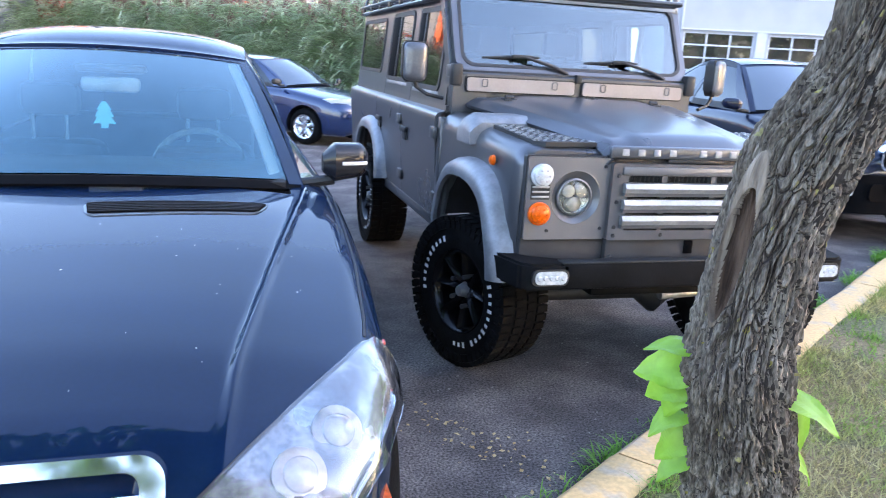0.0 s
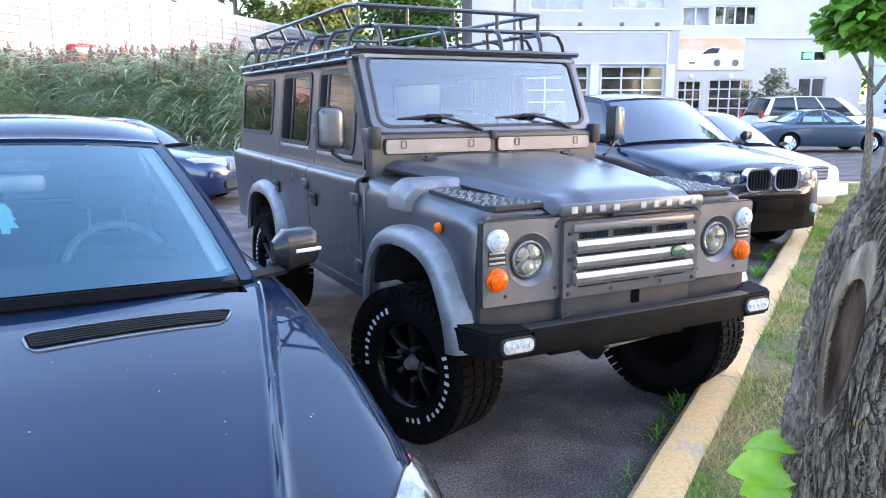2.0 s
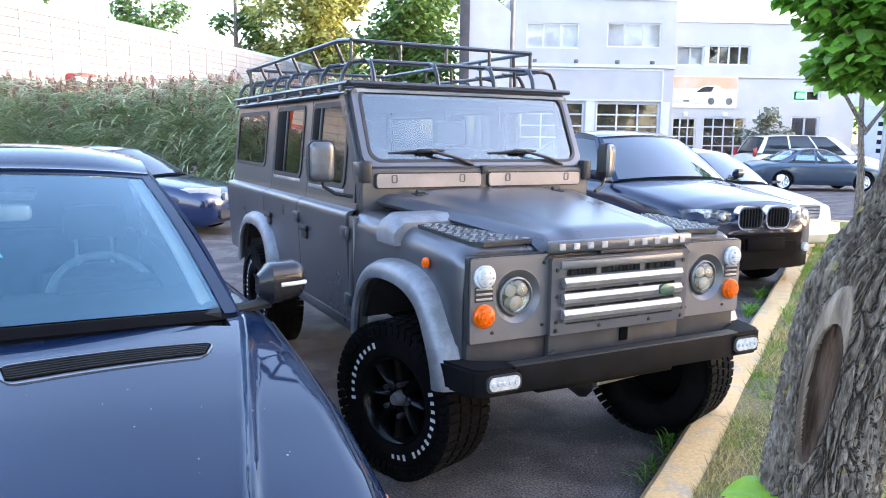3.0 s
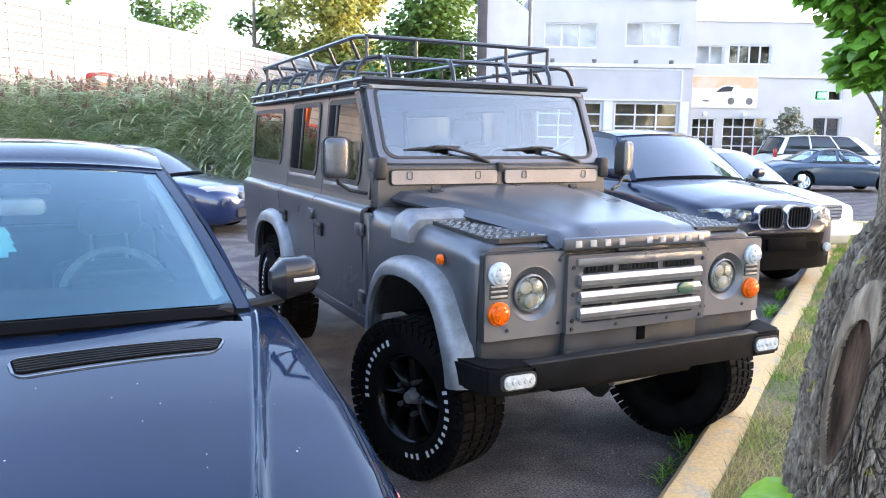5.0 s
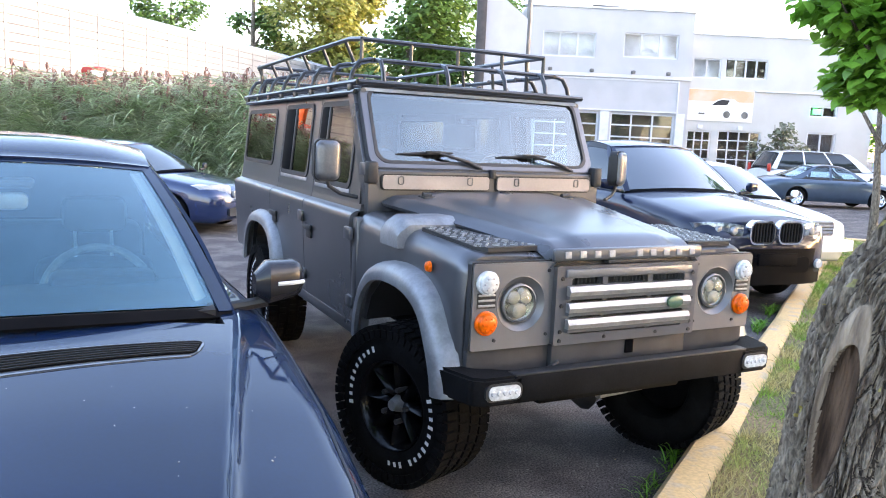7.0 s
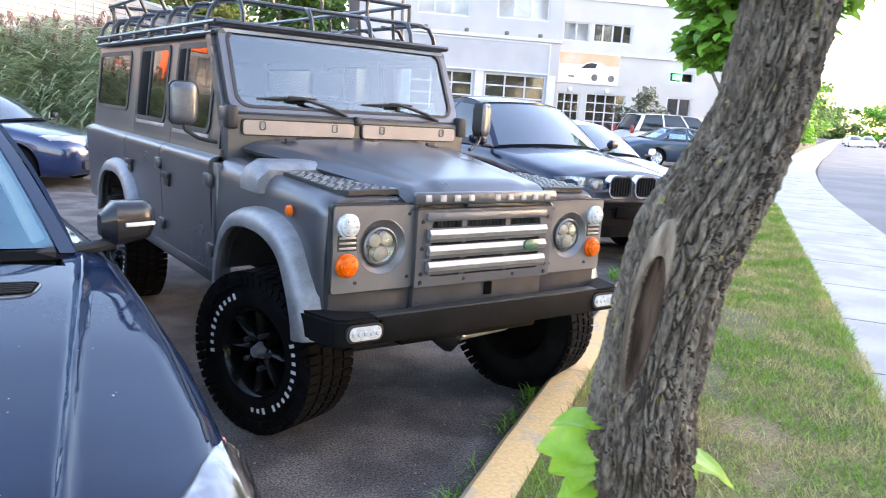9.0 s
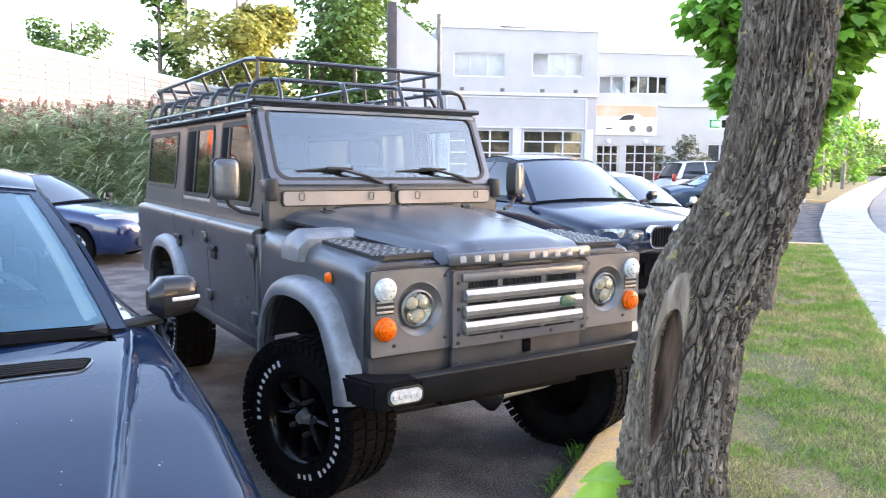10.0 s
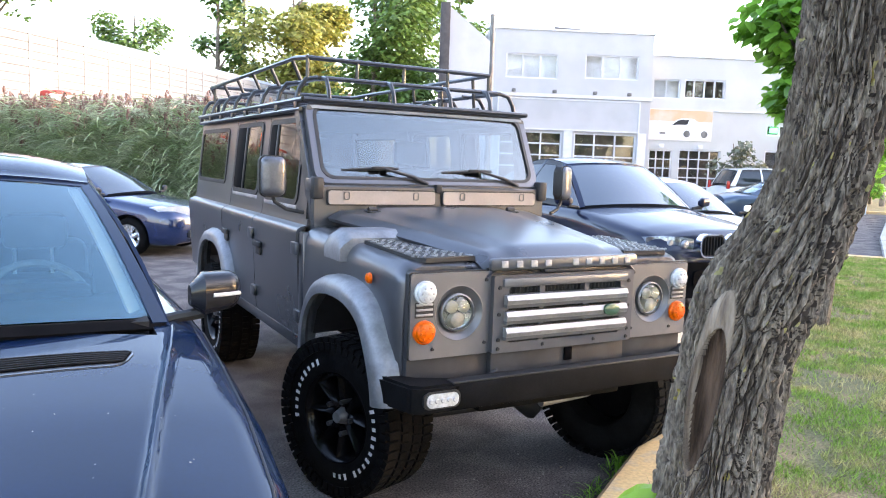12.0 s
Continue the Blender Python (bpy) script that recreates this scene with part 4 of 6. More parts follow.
for sg in (-1, 1):
    for nm, y0, y1, hole in (("front_door", 1.335, 2.265, (1.56, 2.225, 1.385, 1.868)), ("rear_door", 2.275, 3.16, (2.43, 3.10, 1.40, 1.868)), ("rear_quarter", 3.17, 4.47, (3.40, 4.38, 1.44, 1.85))):
        body_panel(nm + "_lower", y0, y1, .62 if nm != "rear_quarter" else .66, 1.30, sg, cutarch=REARY if nm != "front_door" else None)
        body_panel(nm + "_upper", y0, y1, 1.30, 1.925, sg, hole)
        a, b, c, e = hole
        bm = ring_plate(bmesh.new(), rounded(a - .02, b + .02, c - .02, e + .02, .06), rounded(a + .012, b - .012, c + .012, e - .012, .045), 'x', -.012, .012)
        tilt = Matrix.Translation((sg * (side_z(1.62) - .004), 0, 1.62)) @ Matrix.Rotation(sg * radians(-5.7), 4, 'Y') @ Matrix.Translation((0, 0, -1.62))
        part("window_rubber", bm, BLACK, truck, at=tilt)
        part("side_window", prism(bmesh.new(), rounded(a, b, c, e, .05), 'x', -.006, .0), CLEAR if sg > 0 and nm == "front_door" else SIDEGLASS, truck, at=tilt).visible_shadow = False
        if nm != "rear_quarter":
            w = .15 if nm == "front_door" else .25
            part("window_divider", B(-.014, .012, b - w - .03, b - w, c + .012, e - .012, .004), BLACK, truck, at=tilt)
            part("fixed_quarter_panel", B(-.012, .008, b - w - .005, b - .01, c + .01, e - .01, .002), SHADEBLACK, truck, at=tilt)
        if nm != "rear_quarter":
            part("window_rail", B(-.01, .014, a - .0, b, c - .045, c - .02, .004), SLAT, truck, at=tilt)
            hb = B(sg * .862, sg * .885, y1 - .22, y1 - .06, 1.06, 1.10, .01)
            part("door_handle", hb, BLACK, truck)
            part("lock_plate", B(sg * .857, sg * .872, y1 - .20, y1 - .10, 1.01, 1.075, .006), BLACK, truck)
        for z in (.75, 1.14, 1.5) if nm != "rear_quarter" else ():
            part("door_hinge", B(sg * (side_z(z) - .005), sg * (side_z(z) + .022), y0 - .05, y0 + .05, z - .035, z + .035, .008), TRUCK, truck)
    part("sill", B(sg * .78, sg * .835, 1.13, 2.86, .555, .625, .01), TRUCK, truck)
    part("screen_pillar", prism(bmesh.new(), [(1.31, 1.30), (1.345, 1.50), (1.56, 1.93), (1.64, 1.93), (1.44, 1.50), (1.365, 1.30)], 'x', sg * .73, sg * .788), TRUCK, truck)
    part("bulkhead_side", B(sg * .80, sg * .853, 1.255, 1.33, .66, 1.235, .01), TRUCK, truck)
    part("gutter", tube(bmesh.new(), [(sg * .745, 1.50, 1.935), (sg * .75, 3.0, 1.94), (sg * .745, 4.47, 1.935)], .018, 8), TRUCK, truck)
    part("wing_side_lamp", lathe(bmesh.new(), [(.0, .026), (.016, .022), (.024, .008)], (sg * .838, .35, 1.115), 'x', 16, sg), AMBER, truck)
    part("rear_lamp", lathe(bmesh.new(), [(.0, .04), (.03, .035)], (sg * .70, 4.50, 1.1), 'y', 16), REDLAMP, truck)
# raised air intake on the offside wing
bm = bmesh.new()
rings = []
for y, zt, xo in ((.66, 1.262, .50), (.68, 1.285, .49), (.72, 1.30, .48), (.82, 1.302, .48), (.86, 1.29, .49), (.88, 1.265, .50)):
    rings.append([(-xo, y, 1.24), (-xo, y, zt), (-.80, y, zt), (-.845, y, zt - .03), (-.865, y, 1.21), (-.865, y, 1.15), (-.80, y, 1.15)])
loft(bm, rings)
part("air_intake", bm, TRUCKLT, truck, "scuffed grey raised air intake cover")
# roof, rear wall
def roofsheet(u, v):
    return (u * .745, lerp(1.50, 4.48, v), 1.945 + .035 * max(0, 1 - abs(u) ** 3.0) * max(0, min(1, v * 14)) ** .5 * max(0, min(1, (1 - v) * 16 + .2)))
part("roof", patch(bmesh.new(), roofsheet, -1, 1, 0, 1, 24, 26, .02, -.01), ROOFGREY, truck, "paler grey roof panel")
part("rear_wall", B(-.74, .74, 4.44, 4.48, .66, 1.93, .01), TRUCK, truck)

# roof rack, resting on the roof gutters
rack = thing("roof_rack", pose(0, 0, 0), "black tubular steel roof rack on the grey off-road car", "roof rack")
X0, X1, Y0, Y1, ZL, ZU, ZH = -.78, .78, 1.50, 4.42, 1.985, 2.24, 2.125
def loop(pts, r, nm, n=8):
    return part(nm, tube(bmesh.new(), pts, r, n), RACK, rack)
loop([(X0, Y0, ZL), (X1, Y0, ZL)], .016, "front_rail")
loop([(X0, Y1, ZL), (X1, Y1, ZL)], .016, "rear_rail")
for x in (X0, X1):
    loop([(x, Y0, ZL), (x, Y1, ZL)], .016, "side_rail")
    loop([(x, Y0 + .04, ZL - .055), (x, Y1 - .04, ZL - .055)], .014, "gutter_bar")
    for k in range(8):
        y = Y0 + .12 + k * (Y1 - Y0 - .2) / 7
        part("foot", B(x - .012, x + .012, y - .03, y + .03, 1.93, ZL, .004), RACK, rack)
for k in range(13):
    y = Y0 + .1 + k * (Y1 - Y0 - .2) / 12
    loop([(X0, y, ZL + .01), (X1, y, ZL + .01)], .012, "floor_bar", 6)
for x in (-.4, 0, .4):
    loop([(x, Y0, ZL + .015), (x, Y1, ZL + .015)], .012, "floor_bar", 6)
def hoop(x, y, dx, dy, nm="hoop"):
    """A rail post that rises and bends inwards."""
    pts = [(x, y, ZL), (x + dx * .02, y + dy * .02, ZL + .07), (x + dx * .06, y + dy * .06, ZH - .012), (x + dx * .12, y + dy * .12, ZH)]
    loop(pts + [(x + dx * .2, y + dy * .2, ZH)], .014, nm)
for k in range(8):
    y = Y0 + .14 + k * (Y1 - Y0 - .28) / 7
    hoop(X0, y, 1, 0)
    hoop(X1, y, -1, 0)
for x in (-.62, -.2, .2, .5):
    hoop(x, Y0, 0, 1)
    hoop(x, Y1, 0, -1)
for pts in ([(X0 + .16, Y0 + .12, ZH), (X1 - .16, Y0 + .12, ZH)], [(X0 + .16, Y1 - .12, ZH), (X1 - .16, Y1 - .12, ZH)], [(X0 + .14, Y0 + .12, ZH), (X0 + .14, Y1 - .12, ZH)], [(X1 - .14, Y0 + .12, ZH), (X1 - .14, Y1 - .12, ZH)]):
    loop(pts, .014, "middle_rail")
up = [(X0 + .07, Y0 + .14, ZU), (X1 - .22, Y0 + .14, ZU)]
loop(up, .014, "upper_rail")
loop([(X0 + .07, Y0 + .14, ZU), (X0 + .05, Y0 + .3, ZU + .012), (X0 + .04, 2.3, ZU + .005), (X0 + .04, Y1 - .3, ZU - .01)], .014, "upper_rail")
loop([(X1 - .22, Y0 + .14, ZU), (X1 - .22, Y1 - .3, ZU)], .014, "upper_rail")
loop([(X0 + .04, Y1 - .3, ZU), (X1 - .22, Y1 - .3, ZU)], .014, "upper_rail")
for k in range(5):
    x = lerp(X0 + .07, X1 - .22, k / 4)
    loop([(x, Y0 + .14, ZU), (x, Y0 + .14, ZH - .01)], .012, "upper_post")
    loop([(x, Y1 - .3, ZU), (x, Y1 - .3, ZH - .12)], .012, "upper_post")
for k in range(6):
    y = Y0 + .35 + k * .46
    loop([(X0 + .045, y, ZU), (X0 + .10, y, ZH)], .012, "upper_post")
    loop([(X1 - .22, y, ZU), (X1 - .20, y, ZH - .1)], .012, "upper_post")

# ---- the navy saloon beside the lawn ----
class Saloon(Shape):
    def crease(self, y):
        return float(np.interp(y, [-1.6, -1.35, -.2, .1], [.46, .49, .745, .80]))

    def ring(self, y):
        zt, zs, w, zb = self.at(y)
        xc = self.crease(y)
        half = []
        xs = sorted([k / 26 * .9 * w for k in range(27)] + [xc + o for o in (-.035, -.022, -.012, -.005, 0, .005, .012, .022, .035)])
        for x in xs:
            x = min(x, .9 * w)
            z = zt - (zt - zs) * (x / w / .9) ** 2.4
            if y < .2:
                k = max(0.0, min(1.0, (y + 1.66) / .3)) * max(0.0, min(1.0, (.2 - y) / .3))
                z += k * (.012 / (1 + math.exp(-(x - xc + .012) / .010)) * math.exp(-max(0, x - xc) / .11) + .011 * math.exp(-((x - xc) / .013) ** 2))
            half.append((x, z))
        half += [(.925 * w, zs - .012), (.95 * w, zs - .03), (.975 * w, zs - .065), (.99 * w, zs - .11), (.998 * w, zs - .17), (w, lerp(zs, zb, .5)), (.985 * w, lerp(zs, zb, .75)), (.96 * w, zb + .05), (.90 * w, zb)]
        return [(x, y, z) for x, z in half] + [(-x, y, z) for x, z in reversed(half[1:])]

    def roof(self, u, s):
        p = Shape.roof(self, u, s)
        p.z += .028 * (1 - u ** 4) * (1 - (1 - max(0.0, min(1.0, s / .22))) ** 2)
        return p

    def surf(self, y, x):
        """The top or flank of the body at (x, y): x in half-widths, up to 1 on top, above 1 down the flank."""
        r = self.ring(y)[:45]
        d = [0.0]
        for p, q in zip(r, r[1:]):
            d.append(d[-1] + math.hypot(q[0] - p[0], q[2] - p[2]))
        i0 = 35
        t = d[i0] * x / .9 if x < .9 else d[i0] + (x - .9)
        return (float(np.interp(t, d, [p[0] for p in r])), y, float(np.interp(t, d, [p[2] for p in r])))


MERC = Saloon([  # y, centre top, shoulder, half-width, bottom
    (-1.78, .60, .56, .40, .34), (-1.75, .70, .63, .58, .28), (-1.66, .785, .69, .72, .24), (-1.52, .84, .745, .80, .22), (-1.30, .895, .81, .875, .22), (-1.05, .94, .86, .91, .22),
    (-.7, .995, .93, .932, .22), (-.35, 1.04, .985, .935, .22), (0.0, 1.075, 1.02, .94, .22), (.4, 1.06, 1.03, .945, .22), (1.6, 1.04, 1.03, .945, .22), (2.6, 1.08, 1.03, .93, .24), (3.0, 1.10, 1.02, .90, .26), (3.3, 1.06, .95, .82, .30), (3.38, .9, .8, .7, .4)],
    dict(yc0=-.165, yr0=.72, yc1=2.75, yr1=1.95, wb=.765, wr=.57, bow=.20, zb0=1.085, zr=1.532, zb1=1.10, crown=.06))
merc = car("saloon_car", pose(-2.53, 0, 0), MERC, NAVY, "glossy navy saloon car with chrome grille and dust specks", (-.90, 2.13), .34, hollow=True, steps=90)


def on_body(a, b, c, d, sg=1):
    """A four-cornered field on the body: corners are (y, x in half-widths)."""
    def f(u, v):
        y = lerp(lerp(a[0], b[0], u), lerp(d[0], c[0], u), v)
        x = lerp(lerp(a[1], b[1], u), lerp(d[1], c[1], u), v)
        p = MERC.surf(y, x)
        return (sg * p[0], p[1], p[2])
    return f


for sg in (1, -1):
    hl = new("headlight")
    hl.parent = merc
    f = on_body((-1.68, .60), (-1.17, .925), (-1.20, 1.06), (-1.72, .95), sg)
    q = (lambda u, v: f(u, 1 - v)) if sg > 0 else f
    part("surround", patch(bmesh.new(), q, -.03, 1.03, -.05, 1.05, 18, 8, .004, -.001), BLACK, hl)
    part("reflector", patch(bmesh.new(), q, 0, 1, 0, 1, 18, 8, .004, .001), mat("lamp_bowl", (.30, .31, .33), .25, metal=.6, var=.4, scale=9), hl)
    part("lens", patch(bmesh.new(), q, .0, 1.0, .0, 1.0, 18, 8, .004, .030), LAMPGLASS, hl).visible_shadow = False
    for u, v, r in ((.16, .50, .058), (.38, .52, .058)):
        p = Vector(f(u, v))
        nrm = Vector((sg * .25, -.72, .62)).normalized()
        tube(b2 := bmesh.new(), [p, p + nrm * .014, p + nrm * .018], [r, r, r * .85], 24)
        pr = part("projector", b2, SLAT, hl)
        tube(b2 := bmesh.new(), [p + nrm * .012, p + nrm * .022, p + nrm * .028], [r * .72, r * .6, r * .2], 24)
        part("projector_lens", b2, mat("lamp_grey", (.36, .38, .42), .1, var=.1, scale=20, coat=1), pr)
    part("chrome_strip", patch(bmesh.new(), q, .05, .98, .02, .07, 18, 2, .013, .001), CHROME, hl)
    pts = []
    for k in range(30):
        y = lerp(-1.14, .02, k / 29)
        p = MERC.surf(y, lerp(.915, .955, k / 29))
        pts.append((sg * p[0], p[1], p[2] + .0005))
    part("bonnet_gap", tube(bmesh.new(), pts, .0045, 6), BLACK, merc)
    part("side_marker", prism(bmesh.new(), rounded(-1.52, -1.34, .535, .560, .010), 'x', sg * .74, sg * .838), AMBER, merc)
    part("fender_mark", lathe(bmesh.new(), [(0, .012), (.008, .01)], (sg * (MERC.surf(-1.02, 1.03)[0] - .003), -1.02, MERC.surf(-1.02, 1.03)[2]), 'x', 10, sg), REDLAMP, merc)
    mir = mirror(merc, sg * .855, .09, 1.125, sg, MIRRORBLACK, (.19, .15, .165))
    part("mirror_lamp", tube(bmesh.new(), [(sg * .93, .035, 1.13), (sg * .985, .045, 1.13), (sg * 1.033, .065, 1.13)], .008, 6), TRIM, mir)
# grille
gr = new("grille")
gr.parent = merc
GM = Matrix.Translation((0, -1.72, .60)) @ Matrix.Rotation(radians(-24), 4, 'X')
part("grille_frame", ring_plate(bmesh.new(), rounded(-.36, .36, -.02, .235, .05), rounded(-.315, .315, .02, .205, .03), 'y', -.05, .05), CHROME, gr, at=GM)
for k in range(3):
    part("grille_slat", B(-.32, .32, -.03, .0, .045 + k * .05, .062 + k * .05, .005), CHROME, gr, at=GM)
part("grille_back", B(-.33, .33, .0, .03, .0, .22), DARKIN, gr, at=GM)
# air vent at the foot of the bonnet
vt = new("bonnet_vent")
vt.parent = merc
FQ = on_body((-.49, .05), (-.405, .61), (-.262, .67), (-.335, .02))
def FV(u, v):
    """The vent's outline with rounded ends."""
    c = .06
    t = max(0.0, (c - u) / c, (u - 1 + c) / c)
    return FQ(u, .5 + (v - .5) * math.sqrt(max(.08, 1 - .95 * min(1.0, t) ** 2)))
part("vent_gap", patch(bmesh.new(), FV, 0, 1, 0, 1, 60, 6, .002, -.001), BLACK, vt)
part("vent_frame", patch(bmesh.new(), FV, .004, .996, .05, .95, 60, 6, .004, -.001), mat("vent_frame_paint", (.10, .115, .14), .3, metal=.3, var=.1, scale=20, coat=.6), vt)
part("vent_well", patch(bmesh.new(), FV, .018, .982, .17, .86, 60, 6, .0045, .002), VENTBLACK, vt)
for k in range(6):
    part("vent_louvre", patch(bmesh.new(), FV, .024, .976, .21 + k * .11, .25 + k * .11, 60, 1, .006, .004), mat("louvre_black", (.012, .012, .014), .6, var=.2, scale=10, ior=1.25) if k == 0 else bpy.data.materials["louvre_black"], vt)
# interior
part("dashboard", prism(bmesh.new(), [(.02, .80), (-.02, 1.06), (.12, 1.085), (.42, 1.09), (.52, 1.04), (.50, .80)], 'x', -.70, .70), DARKIN, merc)
part("instrument_hood", B(.18, .56, .36, .56, 1.03, 1.125, .04), DARKIN, merc)
sw = new("steering_wheel")
sw.parent = merc
SWM = pose(.36, .70, .985, 62, 0, 0)
part("wheel_rim", tube(bmesh.new(), [(.205 * math.cos(a), .205 * math.sin(a), 0) for a in (2 * math.pi * k / 32 for k in range(33))], .017, 8), mat("wheel_leather", (.20, .21, .22), .4, var=.1, scale=20), sw, at=SWM)
part("wheel_hub", B(-.16, .16, -.05, .04, -.02, .02, .015), DARKIN, sw, at=SWM)
for x in (-.37, .37):
    st = new("seat")
    st.parent = merc
    part("backrest", B(x - .26, x + .26, 1.18, 1.36, .5, 1.06, .07), SEATMAT, st)
    part("headrest", B(x - .14, x + .14, 1.22, 1.32, 1.17, 1.34, .045), SEATMAT, st)
    for dx in (-.085, .07):
        part("headrest_post", tube(bmesh.new(), [(x + dx, 1.25, 1.03), (x + dx, 1.25, 1.185)], .008, 8), TRIM, st)
for a, b in ((-.925, -.865), (.865, .925)):
    part("pillar_trim", patch(bmesh.new(), MERC.screen, a, b, .0, .97, 3, 8, .012, -.03), PILLARTRIM, merc, "pale grey pillar trim behind the windscreen")
part("rear_bench", B(-.66, .66, 2.15, 2.4, .5, 1.12, .07), SEATMAT, merc)
part("rear_mirror", B(-.12, .12, .60, .64, 1.34, 1.405, .02), SLAT, merc)
part("sensor_box", B(-.14, .14, .60, .76, 1.42, 1.455, .015), BLACK, merc)
fresh = thing("air_freshener", pose(-2.53 - .03, .60, 1.235), "flat cyan tree-shaped air freshener hanging in the saloon", "air freshener")
part("card", prism(bmesh.new(), [(-.015, -.05), (.015, -.05), (.015, -.03), (.045, -.03), (.028, .0), (.038, .0), (.022, .03), (.03, .03), (.008, .065), (-.008, .065), (-.03, .03), (-.022, .03), (-.038, 0), (-.028, 0), (-.045, -.03), (-.015, -.03)], 'y', -.0015, .0015), CYAN, fresh)
part("string", tube(bmesh.new(), [(0, 0, .065), (0, .02, .16)], .0015, 4), BLACK, fresh)
# specks of dirt and droppings on the bonnet
rs = random.Random(11)
for k in range(17):
    y, x = rs.uniform(-1.5, -.3), rs.uniform(.03, .85)
    p = Vector(MERC.surf(y, x))
    r = rs.choice((.0012, .0015, .0015, .002, .0035))
    b2 = bmesh.new()
    cyl(b2, p - Vector((0, 0, .001)), p + Vector((0, 0, .0012)), r, r * .6, 7)
    part("dirt_speck", b2, CONCRETE, merc)

# ---- other cars ----
SUV = Shape([(0, .72, .66, .50, .40), (.04, .86, .80, .70, .30), (.15, .96, .88, .84, .26), (.4, 1.02, .94, .93, .26), (.9, 1.09, 1.01, .975, .26), (1.45, 1.15, 1.08, .985, .26), (2, 1.14, 1.1, .985, .26), (3.8, 1.16, 1.1, .985, .28), (4.5, 1.15, 1.05, .93, .3), (4.85, 1.0, .9, .8, .4)],
    dict(yc0=1.35, yr0=2.15, yc1=4.55, yr1=3.4, wb=.85, wr=.62, bow=.22, zb0=1.15, zr=1.63, zb1=1.22, crown=.06))
suv = car("sport_utility_car", pose(4.42, 2.85, 0, 0, 0, -6) @ Matrix.Diagonal((1, 1, 1.06, 1)), SUV, BMWPAINT, "glossy dark blue sport utility car with twin chrome grille", (.92, 3.85), .38)
SED = Shape([(0, .60, .55, .45, .35), (.04, .74, .66, .68, .25), (.15, .80, .72, .80, .2), (.5, .87, .80, .87, .2), (1.2, .97, .91, .89, .2), (1.8, .98, .94, .89, .2), (3.4, 1.0, .95, .89, .22), (4.3, 1.02, .93, .84, .25), (4.75, .92, .8, .74, .35)],
    dict(yc0=1.15, yr0=1.95, yc1=4.0, yr1=3.2, wb=.74, wr=.55, bow=.2, zb0=.99, zr=1.40, zb1=1.02, crown=.05))
white_car = car("saloon_car", pose(6.95, 4.35, 0, 0, 0, -6) @ Matrix.Diagonal((1, 1, 1.06, 1)), SED, WHITEPAINT, "white saloon car with chrome grille", (.85, 3.6), .33)
blue_car = car("compact_car", pose(.45, 10.3, 0, 0, 0, 50), SED, BLUECAR, "bright blue compact saloon car near the reeds", (.85, 3.5), .31)
far_car = car("saloon_car", pose(23.5, 13.9, 0, 0, 0, 64), SED, SEDANPAINT, "long slate blue saloon car before the garage", (.9, 3.7), .33, windows=((.08, .46), (.50, .86)), see_through=True)
VAN = Shape([(0, .75, .7, .6, .35), (.08, .92, .84, .85, .25), (.5, 1.02, .95, .96, .22), (1.0, 1.12, 1.04, .98, .22), (4.6, 1.12, 1.06, .98, .25), (4.95, 1.05, .95, .93, .35)],
    dict(yc0=.9, yr0=1.8, yc1=4.92, yr1=4.6, wb=.9, wr=.74, bow=.18, zb0=1.1, zr=1.70, zb1=1.12, crown=.06))
van = car("minivan", pose(28.5, 17.4, 0, 0, 0, 64) @ Matrix.Diagonal((1.1, 1.1, 1.1, 1)), VAN, WHITEPAINT, "white minivan before the garage", (.9, 3.9), .34, windows=((.10, .36), (.38, .66), (.68, .95)))


def front_details(root, S, w, lamp, glassy=None, y=.05):
    for sg in (-1, 1):
        x0, x1, z, h = lamp
        bm = bmesh.new()
        rings = []
        for k in range(9):
            t = k / 8
            x = lerp(x0, x1, t)
            yy = y + (x / w) ** 4 * .35 + .02
            hh = h * (.55 + .45 * math.sin(math.pi * (.15 + .7 * t)))
            rings.append([(sg * x, yy - .06, z + hh * .5), (sg * x, yy - .075, z), (sg * x, yy - .05, z - hh * .5), (sg * x, yy + .15, z - hh * .5), (sg * x, yy + .15, z + hh * .5)])
        loft(bm, rings)
        part("headlight", bm, glassy or LENS, root, "clear headlight")


front_details(suv, SUV, .93, (.42, .86, .83, .16), HEADLENS)
for sg in (-1, 1):
    for x, yq in ((.52, .078), (.66, .14)):
        part("projector", lathe(bmesh.new(), [(.03, .045), (-.045, .045), (-.06, .034), (-.064, .01)], (sg * x, yq, .835), 'y', 18), SLAT, suv)
for sg in (-1, 1):
    k = new("grille")
    k.parent = suv
    bm = ring_plate(bmesh.new(), rounded(sg * .19 - .17, sg * .19 + .17, .70, .94, .09), rounded(sg * .19 - .153, sg * .19 + .153, .717, .923, .075), 'y', -.022, .06)
    part("grille_frame", bm, CHROME, k)
    part("grille_back", prism(bmesh.new(), rounded(sg * .19 - .15, sg * .19 + .15, .72, .92, .07), 'y', -.01, .05), DARKIN, k)
    for j in range(7):
        part("grille_bar", B(sg * .19 - .12 + j * .04 - .006, sg * .19 - .12 + j * .04 + .006, -.022, .0, .73, .91), SHADEBLACK, k)
    part("fog_lamp", lathe(bmesh.new(), [(-.06, .05), (-.09, .045), (-.095, .01)], (sg * .64, .08, .50), 'y', 16), LENS, suv)
    mirror(suv, sg * .98, 1.55, 1.18, sg, BMWPAINT)
part("bumper", prism(bmesh.new(), [(-.93, .62), (-.90, .30), (-.72, .06), (-.4, -.04), (.4, -.04), (.72, .06), (.90, .30), (.93, .62), (.8, .5), (-.8, .5)], 'z', .30, .66), SHADEBLACK, suv, "black lower bumper")
